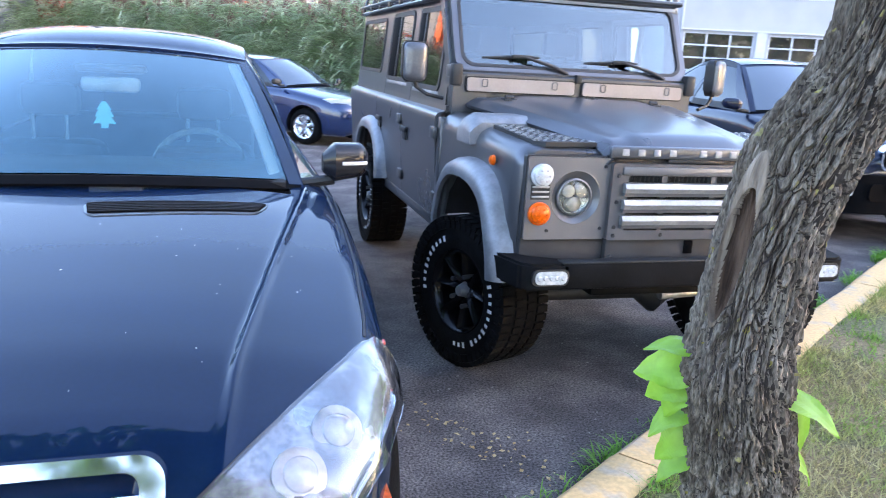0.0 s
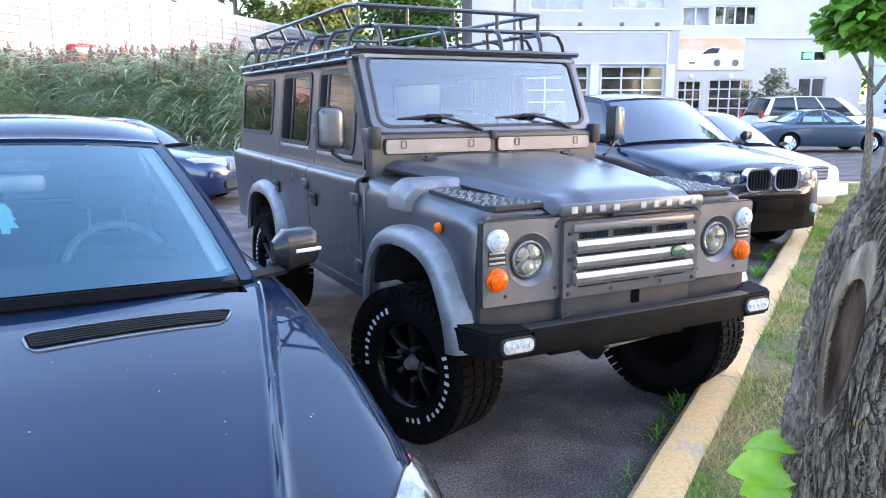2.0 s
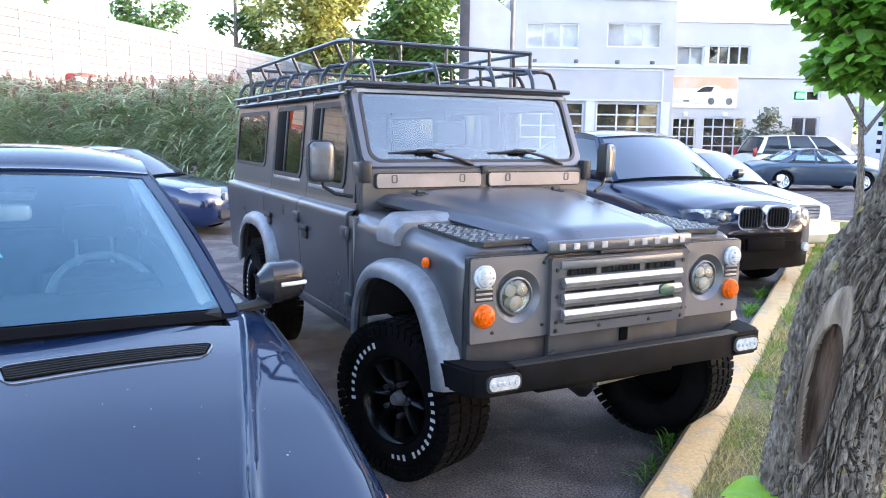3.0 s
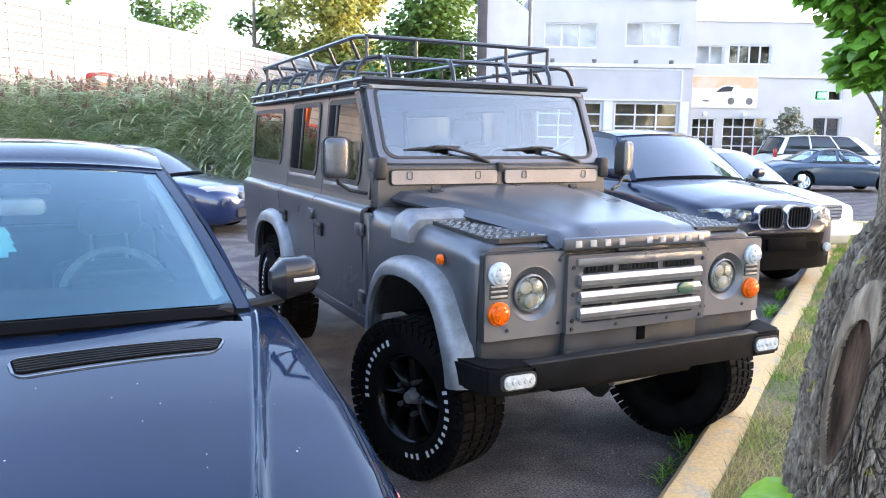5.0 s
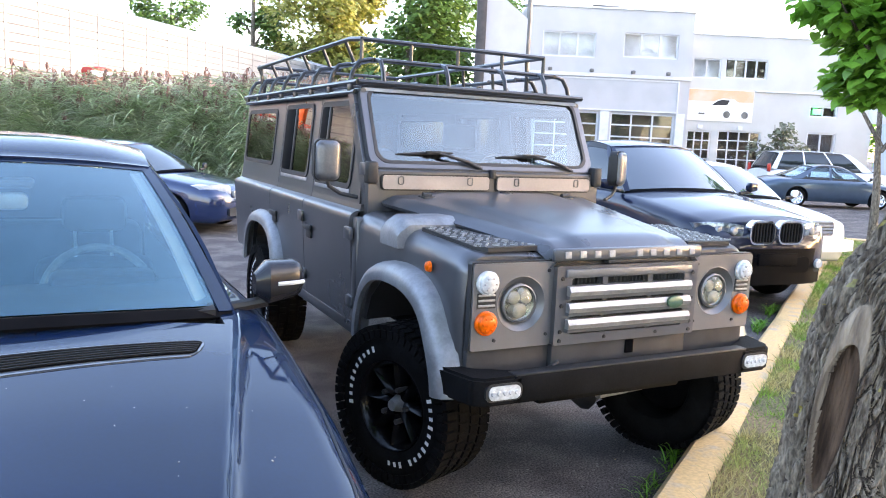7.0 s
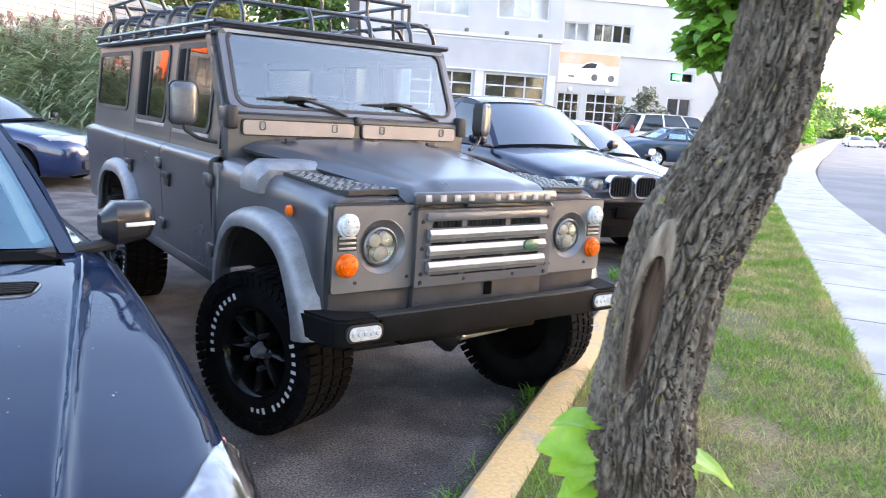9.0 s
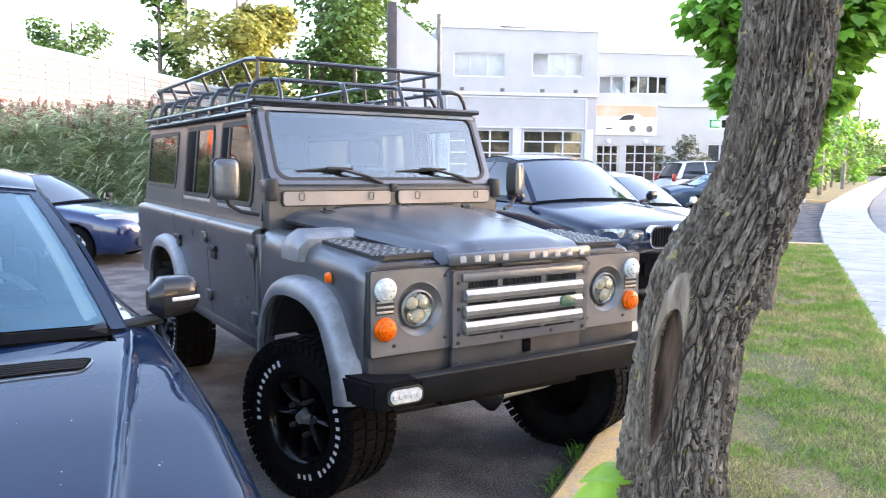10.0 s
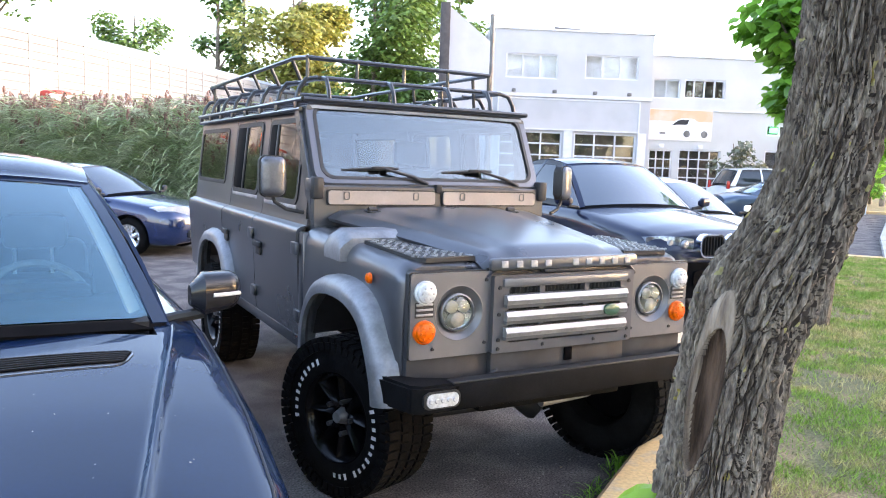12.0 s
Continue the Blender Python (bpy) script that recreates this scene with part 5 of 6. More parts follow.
part("bumper_intake", prism(bmesh.new(), rounded(-.45, .45, .42, .58, .05), 'y', -.05, .06), SHADEBLACK, suv)
part("plate_holder", B(-.26, .26, -.075, -.045, .50, .62, .006), SHADEBLACK, suv)
front_details(white_car, SED, .80, (.45, .78, .68, .14))
part("grille", prism(bmesh.new(), rounded(-.38, .38, .56, .76, .05), 'y', -.03, .06), CHROME, white_car, "chrome grille")
for j in range(4):
    part("grille_bar", B(-.36, .36, -.045, -.02, .585 + j * .045, .60 + j * .045), BLACK, white_car)
part("bumper", prism(bmesh.new(), [(-.82, .35), (-.80, -.02), (-.5, -.10), (.5, -.10), (.80, -.02), (.82, .35), (.7, .3), (-.7, .3)], 'z', .36, .50), WHITEPAINT, white_car)
front_details(blue_car, SED, .80, (.40, .80, .70, .24))
part("grille", prism(bmesh.new(), rounded(-.36, .36, .60, .72, .03), 'y', -.02, .06), SLAT, blue_car, "silver grille")
part("bumper_intake", prism(bmesh.new(), rounded(-.5, .5, .30, .44, .04), 'y', -.02, .10), BLACK, blue_car)
for c, S in ((white_car, SED), (blue_car, SED), (far_car, SED), (van, VAN)):
    for sg in (-1, 1):
        mirror(c, sg * .90, S.yc0 + .15, S.zb0 + .04, sg, WHITEPAINT if c in (white_car, van) else BLACK, (.17, .08, .11))
for sg in (-1, 1):
    part("tail_lamp", B(sg * .80, sg * .955, 4.86, 4.95, .95, 1.25, .02), REDLAMP, van)

# ---- building with the garage ----
FACE = Matrix.Translation((17.9, 28.7, 0)) @ Matrix.Rotation(math.atan2(-.425, .905), 4, 'Z')
bld = thing("garage_building", FACE, "grey two-storey stucco building with glazed garage doors", "building", kind="structure")


def wall(name, x0, x1, z0, z1, y0, holes, material):
    """A wall slab with real openings, 0.3 m thick."""
    xs = sorted({x0, x1, *[h[0] for h in holes], *[h[1] for h in holes]})
    zs = sorted({z0, z1, *[h[2] for h in holes], *[h[3] for h in holes]})
    bm = bmesh.new()
    for a, b in zip(xs, xs[1:]):
        for c, d in zip(zs, zs[1:]):
            if not any(h[0] - 1e-6 <= a and b <= h[1] + 1e-6 and h[2] - 1e-6 <= c and d <= h[3] + 1e-6 for h in holes):
                box(bm, a, b, y0, y0 + .3, c, d)
    bmesh.ops.remove_doubles(bm, verts=bm.verts, dist=1e-5)
    return part(name, bm, material, bld, smooth=False)


def window(x0, x1, z0, z1, y0, nx, nz, back, name="window", fr=.07):
    w = new(name)
    w.parent = bld
    part("frame", ring_plate(bmesh.new(), [(x0, z0), (x1, z0), (x1, z1), (x0, z1)], [(x0 + fr, z0 + fr), (x1 - fr, z0 + fr), (x1 - fr, z1 - fr), (x0 + fr, z1 - fr)], 'y', y0 + .05, y0 + .15), TRIM, w, smooth=False)
    for i in range(1, nx):
        x = lerp(x0, x1, i / nx)
        part("mullion", B(x - fr * .5, x + fr * .5, y0 + .06, y0 + .14, z0, z1), TRIM, w, smooth=False)
    for i in range(1, nz):
        z = lerp(z0, z1, i / nz)
        part("transom", B(x0, x1, y0 + .07, y0 + .13, z - fr * .5, z + fr * .5), TRIM, w, smooth=False)
    part("pane", B(x0 + .02, x1 - .02, y0 + .10, y0 + .106, z0 + .02, z1 - .02), LAMPGLASS, w, smooth=False).visible_shadow = False
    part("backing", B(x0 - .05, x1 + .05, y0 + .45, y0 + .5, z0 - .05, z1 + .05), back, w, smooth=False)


A_HOLES = [(.5, 3.05, 5.95, 7.12), (4.4, 7.05, 6.05, 7.2), (.3, 3.42, 0.02, 3.42), (4.02, 7.13, .02, 3.42)]
wall("wall_main", -.3, 7.75, 0, 8.25, 0, A_HOLES, STUCCO)
B_HOLES = [(8.0, 9.4, 5.3, 6.25), (9.6, 11.7, 5.35, 6.3), (8.0, 9.2, .02, 2.75), (9.55, 11.7, .02, 2.8), (14.0, 15.4, 3.66, 4.2), (14.0, 15.45, .9, 2.9)]
wall("wall_wing", 7.75, 17.2, 0, 7.35, .5, B_HOLES, STUCCO2)
part("wall_side", B(-.3, 0, .3, 14, 0, 8.25), STUCCO, bld, smooth=False)
part("wall_side", B(16.9, 17.2, .8, 14, 0, 7.2), STUCCO2, bld, smooth=False)
part("roof_slab", B(-.3, 7.75, .3, 14, 7.9, 8.1), STUCCO, bld, smooth=False)
part("roof_slab", B(7.75, 17.2, .8, 14, 7.0, 7.2), STUCCO2, bld, smooth=False)
part("parapet_cap", B(-.4, 7.85, -.06, .36, 8.25, 8.33), TRIM, bld, smooth=False)
part("parapet_cap", B(7.85, 17.3, .44, .86, 7.35, 7.42), TRIM, bld, smooth=False)
part("ledge", B(-.3, 7.78, -.12, 0, 5.08, 5.24), TRIM, bld, smooth=False)
part("ledge", B(11.2, 17.2, .42, .5, 4.75, 4.83), TRIM, bld, smooth=False)
part("sign_panel", B(.2, 7.2, -.05, 0, 3.55, 4.98), STUCCO, bld, smooth=False)
part("panel_border", ring_plate(bmesh.new(), [(.15, 3.5), (7.25, 3.5), (7.25, 5.03), (.15, 5.03)], [(.22, 3.57), (7.18, 3.57), (7.18, 4.96), (.22, 4.96)], 'y', -.08, 0), TRIM, bld, smooth=False)
part("roof_hut", B(1.0, 2.6, 4, 6, 8.1, 9.1), STUCCO2, bld, smooth=False)
part("roof_vent", tube(bmesh.new(), [(3.2, 2, 8.3), (3.2, 2, 8.75), (4.6, 2, 8.7)], .06, 8), STEEL, bld)
for x in (.9, 2.9, 4.9, 6.6):
    part("wall_lamp", B(x - .09, x + .09, -.32, -.1, 5.26, 5.42, .03), STEEL, bld)
window(.5, 3.05, 5.95, 7.12, 0, 3, 1, BLIND)
window(4.4, 7.05, 6.05, 7.2, 0, 3, 1, BLIND)
window(8.0, 9.4, 5.3, 6.25, .5, 2, 1, BLIND)
window(9.6, 11.7, 5.35, 6.3, .5, 4, 1, HALLSHADE)
window(.3, 3.42, .02, 3.42, 0, 3, 6, HALLSHADE, "garage_door")
window(4.02, 7.13, .02, 3.42, 0, 3, 6, HALLSHADE, "garage_door")
window(8.0, 9.2, .02, 2.75, .5, 3, 6, HALLSHADE, "garage_door", .05)
window(9.55, 11.7, .02, 2.8, .5, 4, 6, HALLSHADE, "garage_door", .05)
window(14.0, 15.4, 3.66, 4.2, .5, 2, 1, HALLSHADE)
window(14.0, 15.45, .9, 2.9, .5, 2, 1, HALLSHADE)
for x in (3.5, 7.2):
    part("pilaster", B(x, x + .42, -.06, 0, 0, 3.5), TRIM, bld, smooth=False)
for x in (8.6, 10.6):
    part("number_sign", B(x - .12, x + .12, .42, .5, 2.85, 3.05, .02), TRIM, bld)
poster = thing("poster", FACE @ pose(7.9, .5, 3.25), "large poster of a white car under an orange sky", "poster")
part("sheet", B(0, 3.25, -.05, 0, 0, 1.55), POSTER, poster, smooth=False)
part("sky_band", B(.02, 3.23, -.056, -.05, .95, 1.5), POSTERSKY, poster, smooth=False)
part("car_picture", prism(bmesh.new(), [(.36, .30), (.33, .52), (.55, .66), (1.0, .74), (1.42, 1.03), (1.72, 1.11), (2.25, 1.09), (2.62, .86), (3.0, .80), (3.08, .46), (2.95, .26), (.7, .22)], 'y', -.064, -.056), WHITEPAINT, poster, smooth=False)
part("car_window_picture", prism(bmesh.new(), [(1.16, .76), (1.47, .99), (1.72, 1.05), (2.05, 1.03), (1.95, .80)], 'y', -.07, -.064), BLACK, poster, smooth=False)
for x in (1.95, 2.85):
    part("wheel_picture", lathe(bmesh.new(), [(-.074, .17), (-.066, .17)], (x, 0, .34), 'y', 20), STEEL, poster)
part("light_picture", B(.55, .85, -.07, -.064, .30, .38), STEEL, poster, smooth=False)
gl = thing("green_window_sign", FACE @ pose(14.35, .44, 3.93), "small lit green sign in the window", "sign")
part("lit_box", B(-.22, .22, -.02, .03, -.14, .14, .02), GREENSIGN, gl)
pyl = thing("pylon_sign", FACE @ pose(16.4, -3.0, 0), "pale blue pylon sign with unreadable dark writing", "sign")
part("column", B(-.9, .9, -.15, .15, 0, 3.3, .02), mat("pylon_blue", (.42, .48, .58), .5, var=.05, scale=2), pyl)
part("head", B(-1.4, .6, -.18, .18, 3.3, 4.0, .03), TRIM, pyl)
for k in range(4):
    part("writing_bar", B(-.2, .3, -.165, -.15, 1.2 + k * .4, 1.4 + k * .4), NAVY, pyl, smooth=False)
bb = thing("billboard", pose(12.4, 23.8, 0, 0, 0, -25), "tall white billboard seen from the side on a dark post", "billboard")
part("post", B(-.22, .15, -.2, .2, 0, 7.9, .02), mat("post_brown", (.06, .05, .05), .7, var=.2, scale=3), bb)
part("board", prism(bmesh.new(), [(.15, 3.6), (.15, 7.75), (1.75, 6.5), (1.75, 3.2)], 'y', -.12, .12), mat("board_back", (.52, .49, .50), .7, var=.06, scale=1), bb, smooth=False)
up = thing("utility_pole", pose(15.3, 25.0, 0), "dark steel utility pole beside the building", "pole")
part("post", tube(bmesh.new(), [(0, 0, 0), (0, 0, 8.0)], [.14, .11], 10), STEEL, up)

# ---- freight train behind the reeds ----
TDIR = Vector((10.4, 11.5, 0)).normalized()
TM = Matrix.Translation((1.3, 32.6, 0)) @ Matrix.Rotation(math.atan2(TDIR.y, TDIR.x), 4, 'Z') @ Matrix.Diagonal((1, 1, 1.06, 1))
for k in range(-2, 2):
    rc = thing("railcar", TM @ pose(k * 27.08 - 11, 0, 0), "long white ribbed car-carrying railcar", "railcar", "railcars of the freight train")
    bm = B(0, 27, 0, 3.1, 1.1, 5.75, .06)
    part("body", bm, RAILGAP, rc)
    for j in range(19):
        part("rib", B(.3 + j * 1.46, .42 + j * 1.46, -.06, .0, 1.2, 5.6), RAILCAR, rc, smooth=False)
    bm = bmesh.new()
    for j in range(16):
        box(bm, .1, 26.9, -.04, 0, 1.36 + j * .275, 1.60 + j * .275)
    tagged(part("louvres", bm, RAILCAR, rc, smooth=False), kind="stuff")
    part("roof", prism(bmesh.new(), [(-.05, 5.72), (.4, 5.95), (2.7, 5.95), (3.15, 5.72)], 'x', 0, 27), mat("railcar_roof", (.55, .55, .56), .5, metal=.4, var=.1, scale=1), rc)
    part("logo_shape", B(6.2, 7.3, -.075, -.06, 3.5, 4.1), mat("faded_red_mark", (.68, .38, .34), .6, var=.1, scale=3), rc, smooth=False)
    part("logo_shape", B(15.2, 16.6, -.075, -.06, 3.5, 3.9), bpy.data.materials["faded_red_mark"], rc, smooth=False)
    for x in (3.5, 23.5):
        part("bogie", B(x - 1.4, x + 1.4, .4, 2.7, .1, 1.1, .1), BLACK, rc)
for x, y, z, mast in ((-1.3, 21.0, 3.12, 0), (-5.0, 22.4, 3.0, 0), (-6.6, 22.5, 3.0, 1.3), (-8.3, 23.4, 3.1, 0)):
    mc = thing("farm_machine", pose(x, y, 0, 0, 0, 40), "red and orange machine half hidden behind the reeds", "machine", "machines behind the reeds")
    part("hood", B(-.6, .6, -.4, .4, .9, z - .12, .12), REDPAINT, mc)
    part("cab", B(-.35, .2, -.35, .35, z - .14, z + .18, .1), REDPAINT, mc)
    part("cab_stripe", B(-.62, .1, -.42, -.34, z - .12, z + .05, .03), TRIM, mc, "white stripe")
    if mast:
        part("mast", B(.25, .5, -.2, .1, z, z + mast, .03), ORANGE, mc, "orange lifting mast")
        part("boom", B(-1.6, .5, -.2, .1, z + mast - .2, z + mast, .03), ORANGE, mc, "orange boom")
    for sx in (-.5, .5):
        part("wheel", lathe(bmesh.new(), [(-.55, .45), (-.3, .45)], (sx, 0, .45), 'y', 18), RUBBER, mc)

# ---- the leaning tree by the kerb ----
TRUNK = [(-.95, -1.74, .10, .16), (-.955, -1.745, .30, .13), (-.96, -1.75, .55, .117), (-.985, -1.765, .70, .114), (-1.015, -1.785, .80, .112), (-1.06, -1.81, .92, .107), (-1.086, -1.825, 1.0, .102), (-1.086, -1.828, 1.10, .094), (-1.07, -1.845, 1.30, .092), (-1.044, -1.877, 1.456, .100), (-1.02, -1.905, 1.54, .087), (-.998, -1.932, 1.65, .075), (-.982, -1.948, 1.80, .074), (-.972, -1.958, 2.1, .076), (-.94, -1.98, 2.6, .075), (-.90, -2.02, 3.1, .065)]
tree = thing("kerb_tree", pose(0, 0, 0), "leaning tree with furrowed grey-brown bark and a long scar", "tree")
NA, NZ = 310, 740
c0 = smooth_curve(TRUNK, 200)
zs = np.concatenate([np.linspace(.1, 1.02, 150, endpoint=False), np.linspace(1.02, 1.47, 300, endpoint=False), np.linspace(1.47, 3.1, 291)])
cl = [tuple(float(np.interp(z, [p[2] for p in c0], [p[i] for p in c0])) if i != 2 else float(z) for i in range(4)) for z in zs]
rings, codes = [], []
FACING = math.atan2(-.62, -.78)
SCAR = FACING - radians(24)
for i, (cx, cy, cz, r) in enumerate(cl):
    ring, code = [], []
    for k in range(NA):
        # finer steps round the scar
        s = k / NA - .5
        da = 2 * math.pi * (.72 * s + .28 * 4 * s ** 3)
        a = SCAR + da
        x, y = math.cos(a), math.sin(a)
        tw = a + .5 * (cz - 1)
        wob = noise.noise(Vector((x * 5, y * 5, cz * 16))) * .8
        q = Vector((math.cos(tw) * 6.2 + wob, math.sin(tw) * 6.2 - wob, cz * 11 + wob * 2.4))
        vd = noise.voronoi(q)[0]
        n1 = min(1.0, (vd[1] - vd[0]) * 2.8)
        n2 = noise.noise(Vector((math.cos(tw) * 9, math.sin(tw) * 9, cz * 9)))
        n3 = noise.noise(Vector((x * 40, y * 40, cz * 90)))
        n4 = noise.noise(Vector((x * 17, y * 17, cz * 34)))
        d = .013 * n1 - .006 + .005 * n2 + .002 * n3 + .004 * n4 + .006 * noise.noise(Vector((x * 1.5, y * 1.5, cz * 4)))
        # long scar on the face towards the cars: a hollow with a healed lip
        sx, sz = da * r / .034, (cz - 1.268) / .165
        sx += .25 * max(0, sz)
        wv = .06 * noise.noise(Vector((a * 2, cz * 8, 1)))
        hx, hz = sx / (1 - .28 * max(-1, min(1, -sz))), sz + .16
        e = hx * hx / .62 + hz * hz / .62 + wv
        o = (hx + .06) ** 2 / (.84 if hx < 0 else .64) + sz * sz * .95 + wv
        # code 4: low faces between bark plates take the painted shade
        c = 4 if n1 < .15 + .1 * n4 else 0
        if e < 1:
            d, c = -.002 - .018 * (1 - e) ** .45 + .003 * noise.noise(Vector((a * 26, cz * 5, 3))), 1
        elif o < 1:
            d, c = -.001 + .010 * math.sin(math.pi * min(1, max(0, 1 - o) * 1.2 + .15)) ** .8 + .002 * noise.noise(Vector((a * 40, cz * 7, 5))), 2
        elif o < 1.25:
            d = lerp(.003, d, (o - 1) / .25)
        if c == 0 and noise.noise(Vector((x * 6, y * 6, cz * 38 + 3))) > .62 and n1 > .3:
            c = 3
        ring.append((cx + x * (r + d), cy + y * (r + d), cz))
        code.append(c)
    rings.append(ring)
    codes.append(code)
bm = loft(bmesh.new(), rings)
bm.faces.ensure_lookup_table()
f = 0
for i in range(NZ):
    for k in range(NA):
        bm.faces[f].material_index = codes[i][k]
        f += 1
part("trunk", bm, [BARK, DEADWOOD, HEALED, LICHEN, CRACKSHADE], tree)
rt = random.Random(5)


def heart(size):
    """A heart-shaped leaf in its own plane, tip along +x, drooping."""
    pts = [(0, 0), (-.12, .22), (-.05, .42), (.18, .50), (.45, .42), (.72, .22), (1.0, 0)]
    up_ = [(x * size, y * size, -.22 * size * x * x - .12 * size * abs(y)) for x, y in pts]
    dn = [(x, -y, z) for x, y, z in up_[1:-1]]
    verts = up_ + dn
    n = len(up_)
    faces = [(0, 1, 2), (0, 2, 3), (0, 3, 4), (0, 4, 5), (0, 5, 6), (0, n + 1, n), (0, n + 2, n + 1), (0, n + 3, n + 2), (0, n + 4, n + 3), (0, 6, n + 4)]
    return np.array(verts), faces


def crown(name, parent, blobs, count, size, material, seed, droop=35, label=""):
    """Leaves spread through lumpy shells: blobs are (x, y, z, radius, flatness)."""
    rr = random.Random(seed)
    V, F = [], []
    hv, hf = heart(1.0)
    base = 0
    for k in range(count):
        bx, by, bz, br, fl = blobs[rr.randrange(len(blobs))]
        u = Vector((rr.gauss(0, 1), rr.gauss(0, 1), rr.gauss(0, 1))).normalized()
        rad = br * (rr.random() ** .45)
        p = Vector((bx + u.x * rad, by + u.y * rad, bz + u.z * rad * fl))
        m = Euler((radians(rr.uniform(-25, 25)), radians(rr.uniform(0, droop * 1.6)), math.atan2(u.y, u.x) + rr.gauss(0, .7))).to_matrix()
        s = size * rr.uniform(.55, 1.2)
        A = (hv * s) @ np.array(m).T + np.array(p)
        V.append(A)
        F += [tuple(i + base for i in q) for q in hf]
        base += len(hv)
    return mesh_stuff(name, np.concatenate(V).tolist(), F, material, label, "", parent)


def small_tree(base, tops, blobs, count, size, material, label, seed, r=.07, group="young trees on the lawn", category="tree"):
    root = thing("tree", pose(*base), label, category, group)
    for k, pts in enumerate(tops):
        cv = smooth_curve(pts, 14)
        rr = [lerp(r if k == 0 else r * .5, r * .35 if k == 0 else r * .12, i / 14) for i in range(15)]
        part("trunk" if k == 0 else "limb", tube(bmesh.new(), cv, rr, 12), BARK, root)
    crown("crown", root, blobs, count, size, material, seed)
    return root


# crown of the leaning tree, above the view
for pts, r in (([(-.92, -2.0, 2.6), (-1.3, -2.1, 3.3), (-2.0, -2.1, 4.0), (-3.0, -2.0, 4.5)], .05), ([(-.91, -2.0, 2.8), (-.5, -1.6, 3.5), (-.2, -1.3, 4.3)], .05), ([(-.90, -2.02, 3.0), (-.7, -2.6, 3.8), (-.5, -3.0, 4.6)], .045)):
    part("limb", tube(bmesh.new(), smooth_curve(pts, 8), [lerp(r, r * .4, i / 8) for i in range(9)], 10), BARK, tree)
crown("crown", tree, [(-1.9, -2.7, 4.3, .8, .7), (-.6, -3.2, 4.7, .9, .7), (-1.2, -3.0, 5.0, .9, .7), (-2.3, -3.4, 4.6, .8, .7), (-2.5, -1.9, 4.3, .9, .5), (-3.2, -2.0, 4.5, .8, .5), (-1.7, -1.9, 4.4, .8, .5), (-2.4, -.9, 4.5, .9, .4), (-3.3, -.9, 4.6, .9, .4), (-1.6, -.9, 4.5, .7, .4)], 3600, .19, LEAF, 7)
# sprouts at its foot
def sprout_leaf(size):
    """A broad pointed leaf, folded along its rib, with a wavy toothed edge; tip along +x."""
    n, rows = 18, (-1, -.5, 0, .5, 1)
    V, F = [], []
    for i in range(n + 1):
        t = i / n
        w = .42 * math.sin(math.pi * t ** .56) ** .85 * (1 + .04 * (i % 2) - .12 * math.exp(-((t - .62) / .07) ** 2)) + .004
        for q in rows:
            x = t - .30 * abs(q) * (1 - t) ** 2
            V.append((x * size, q * w * size, size * (-.30 * t * t + .16 * abs(q) * w - .25 * (q * w) ** 2 + .035 * math.sin(8 * t + 3 * q) * abs(q))))
    for i in range(n):
        for k in range(4):
            a = i * 5 + k
            F.append((a, a + 5, a + 6, a + 1))
    return V, F


LEFTW = Vector((-.86, .42, 0))
for z, s, dz, sd in ((1.035, .085, .05, 1), (.99, .11, -.22, 1), (.965, .10, -.55, 1), (.95, .085, -1.6, 1), (.885, .092, -.6, 1), (.82, .088, -.75, 1), (.76, .085, -.5, 1), (.95, .11, -.22, -1), (.90, .105, -.9, -1), (.80, .09, -.5, -1)):
    k = [float(np.interp(z, [p[2] for p in TRUNK], [p[q] for p in TRUNK])) for q in (0, 1, 3)]
    x, y = k[0] + LEFTW.x * sd * k[2] * 1.02, k[1] + LEFTW.y * sd * k[2] * 1.02
    ob = mesh_stuff("sprout_leaf", *sprout_leaf(s), LEAFN, "bright green sprout leaf", "", tree, kind="")
    tip = (LEFTW * sd + Vector((rt.uniform(-.45, .3), rt.uniform(-.5, .3), dz))).normalized()
    nrm = Vector((-.35 + rt.uniform(-.5, .4), -.45 + rt.uniform(-.5, .4), .75))
    yax = nrm.cross(tip).normalized()
    ob.matrix_basis = Matrix.Translation((x, y, z)) @ Matrix((tip, yax, tip.cross(yax))).transposed().to_4x4()
    st = tube(bmesh.new(), [(x, y, z), (lerp(x, k[0], .2), lerp(y, k[1], .2), z - .012), (lerp(x, k[0], .5), lerp(y, k[1], .5), z - .03)], .0025, 5)
    part("sprout_stalk", st, LEAFN, tree)

small_tree(G(5.25, 1.05, .12), [[(0, 0, 0), (.06, -.02, .8), (.22, -.05, 1.7), (.45, -.05, 2.6), (.6, 0, 3.6)], [(.3, -.05, 2.0), (-.1, .3, 2.6), (-.4, .5, 3.1)], [(.4, -.05, 2.4), (.8, -.4, 2.9), (1.2, -.6, 3.3)], [(.45, 0, 2.5), (.1, -.5, 3.0), (-.2, -.9, 3.4)]],
    [(x + .18, y - .09, *q) for x, y, *q in ((.0, .40, 2.85, .6, .7), (.45, .0, 2.8, .6, .6), (-.35, .65, 3.1, .55, .7), (.1, -.3, 3.1, .7, .7), (.35, .25, 3.5, .8, .8), (.7, -.3, 3.25, .6, .7), (-.1, .3, 3.6, .8, .7), (.15, .1, 2.3, .42, .7), (.3, -.05, 2.3, .36, .7), (-.15, .45, 2.4, .45, .7))], 5200, .14, LEAF, "young tree with broad bright green leaves on the lawn", 21, .075)
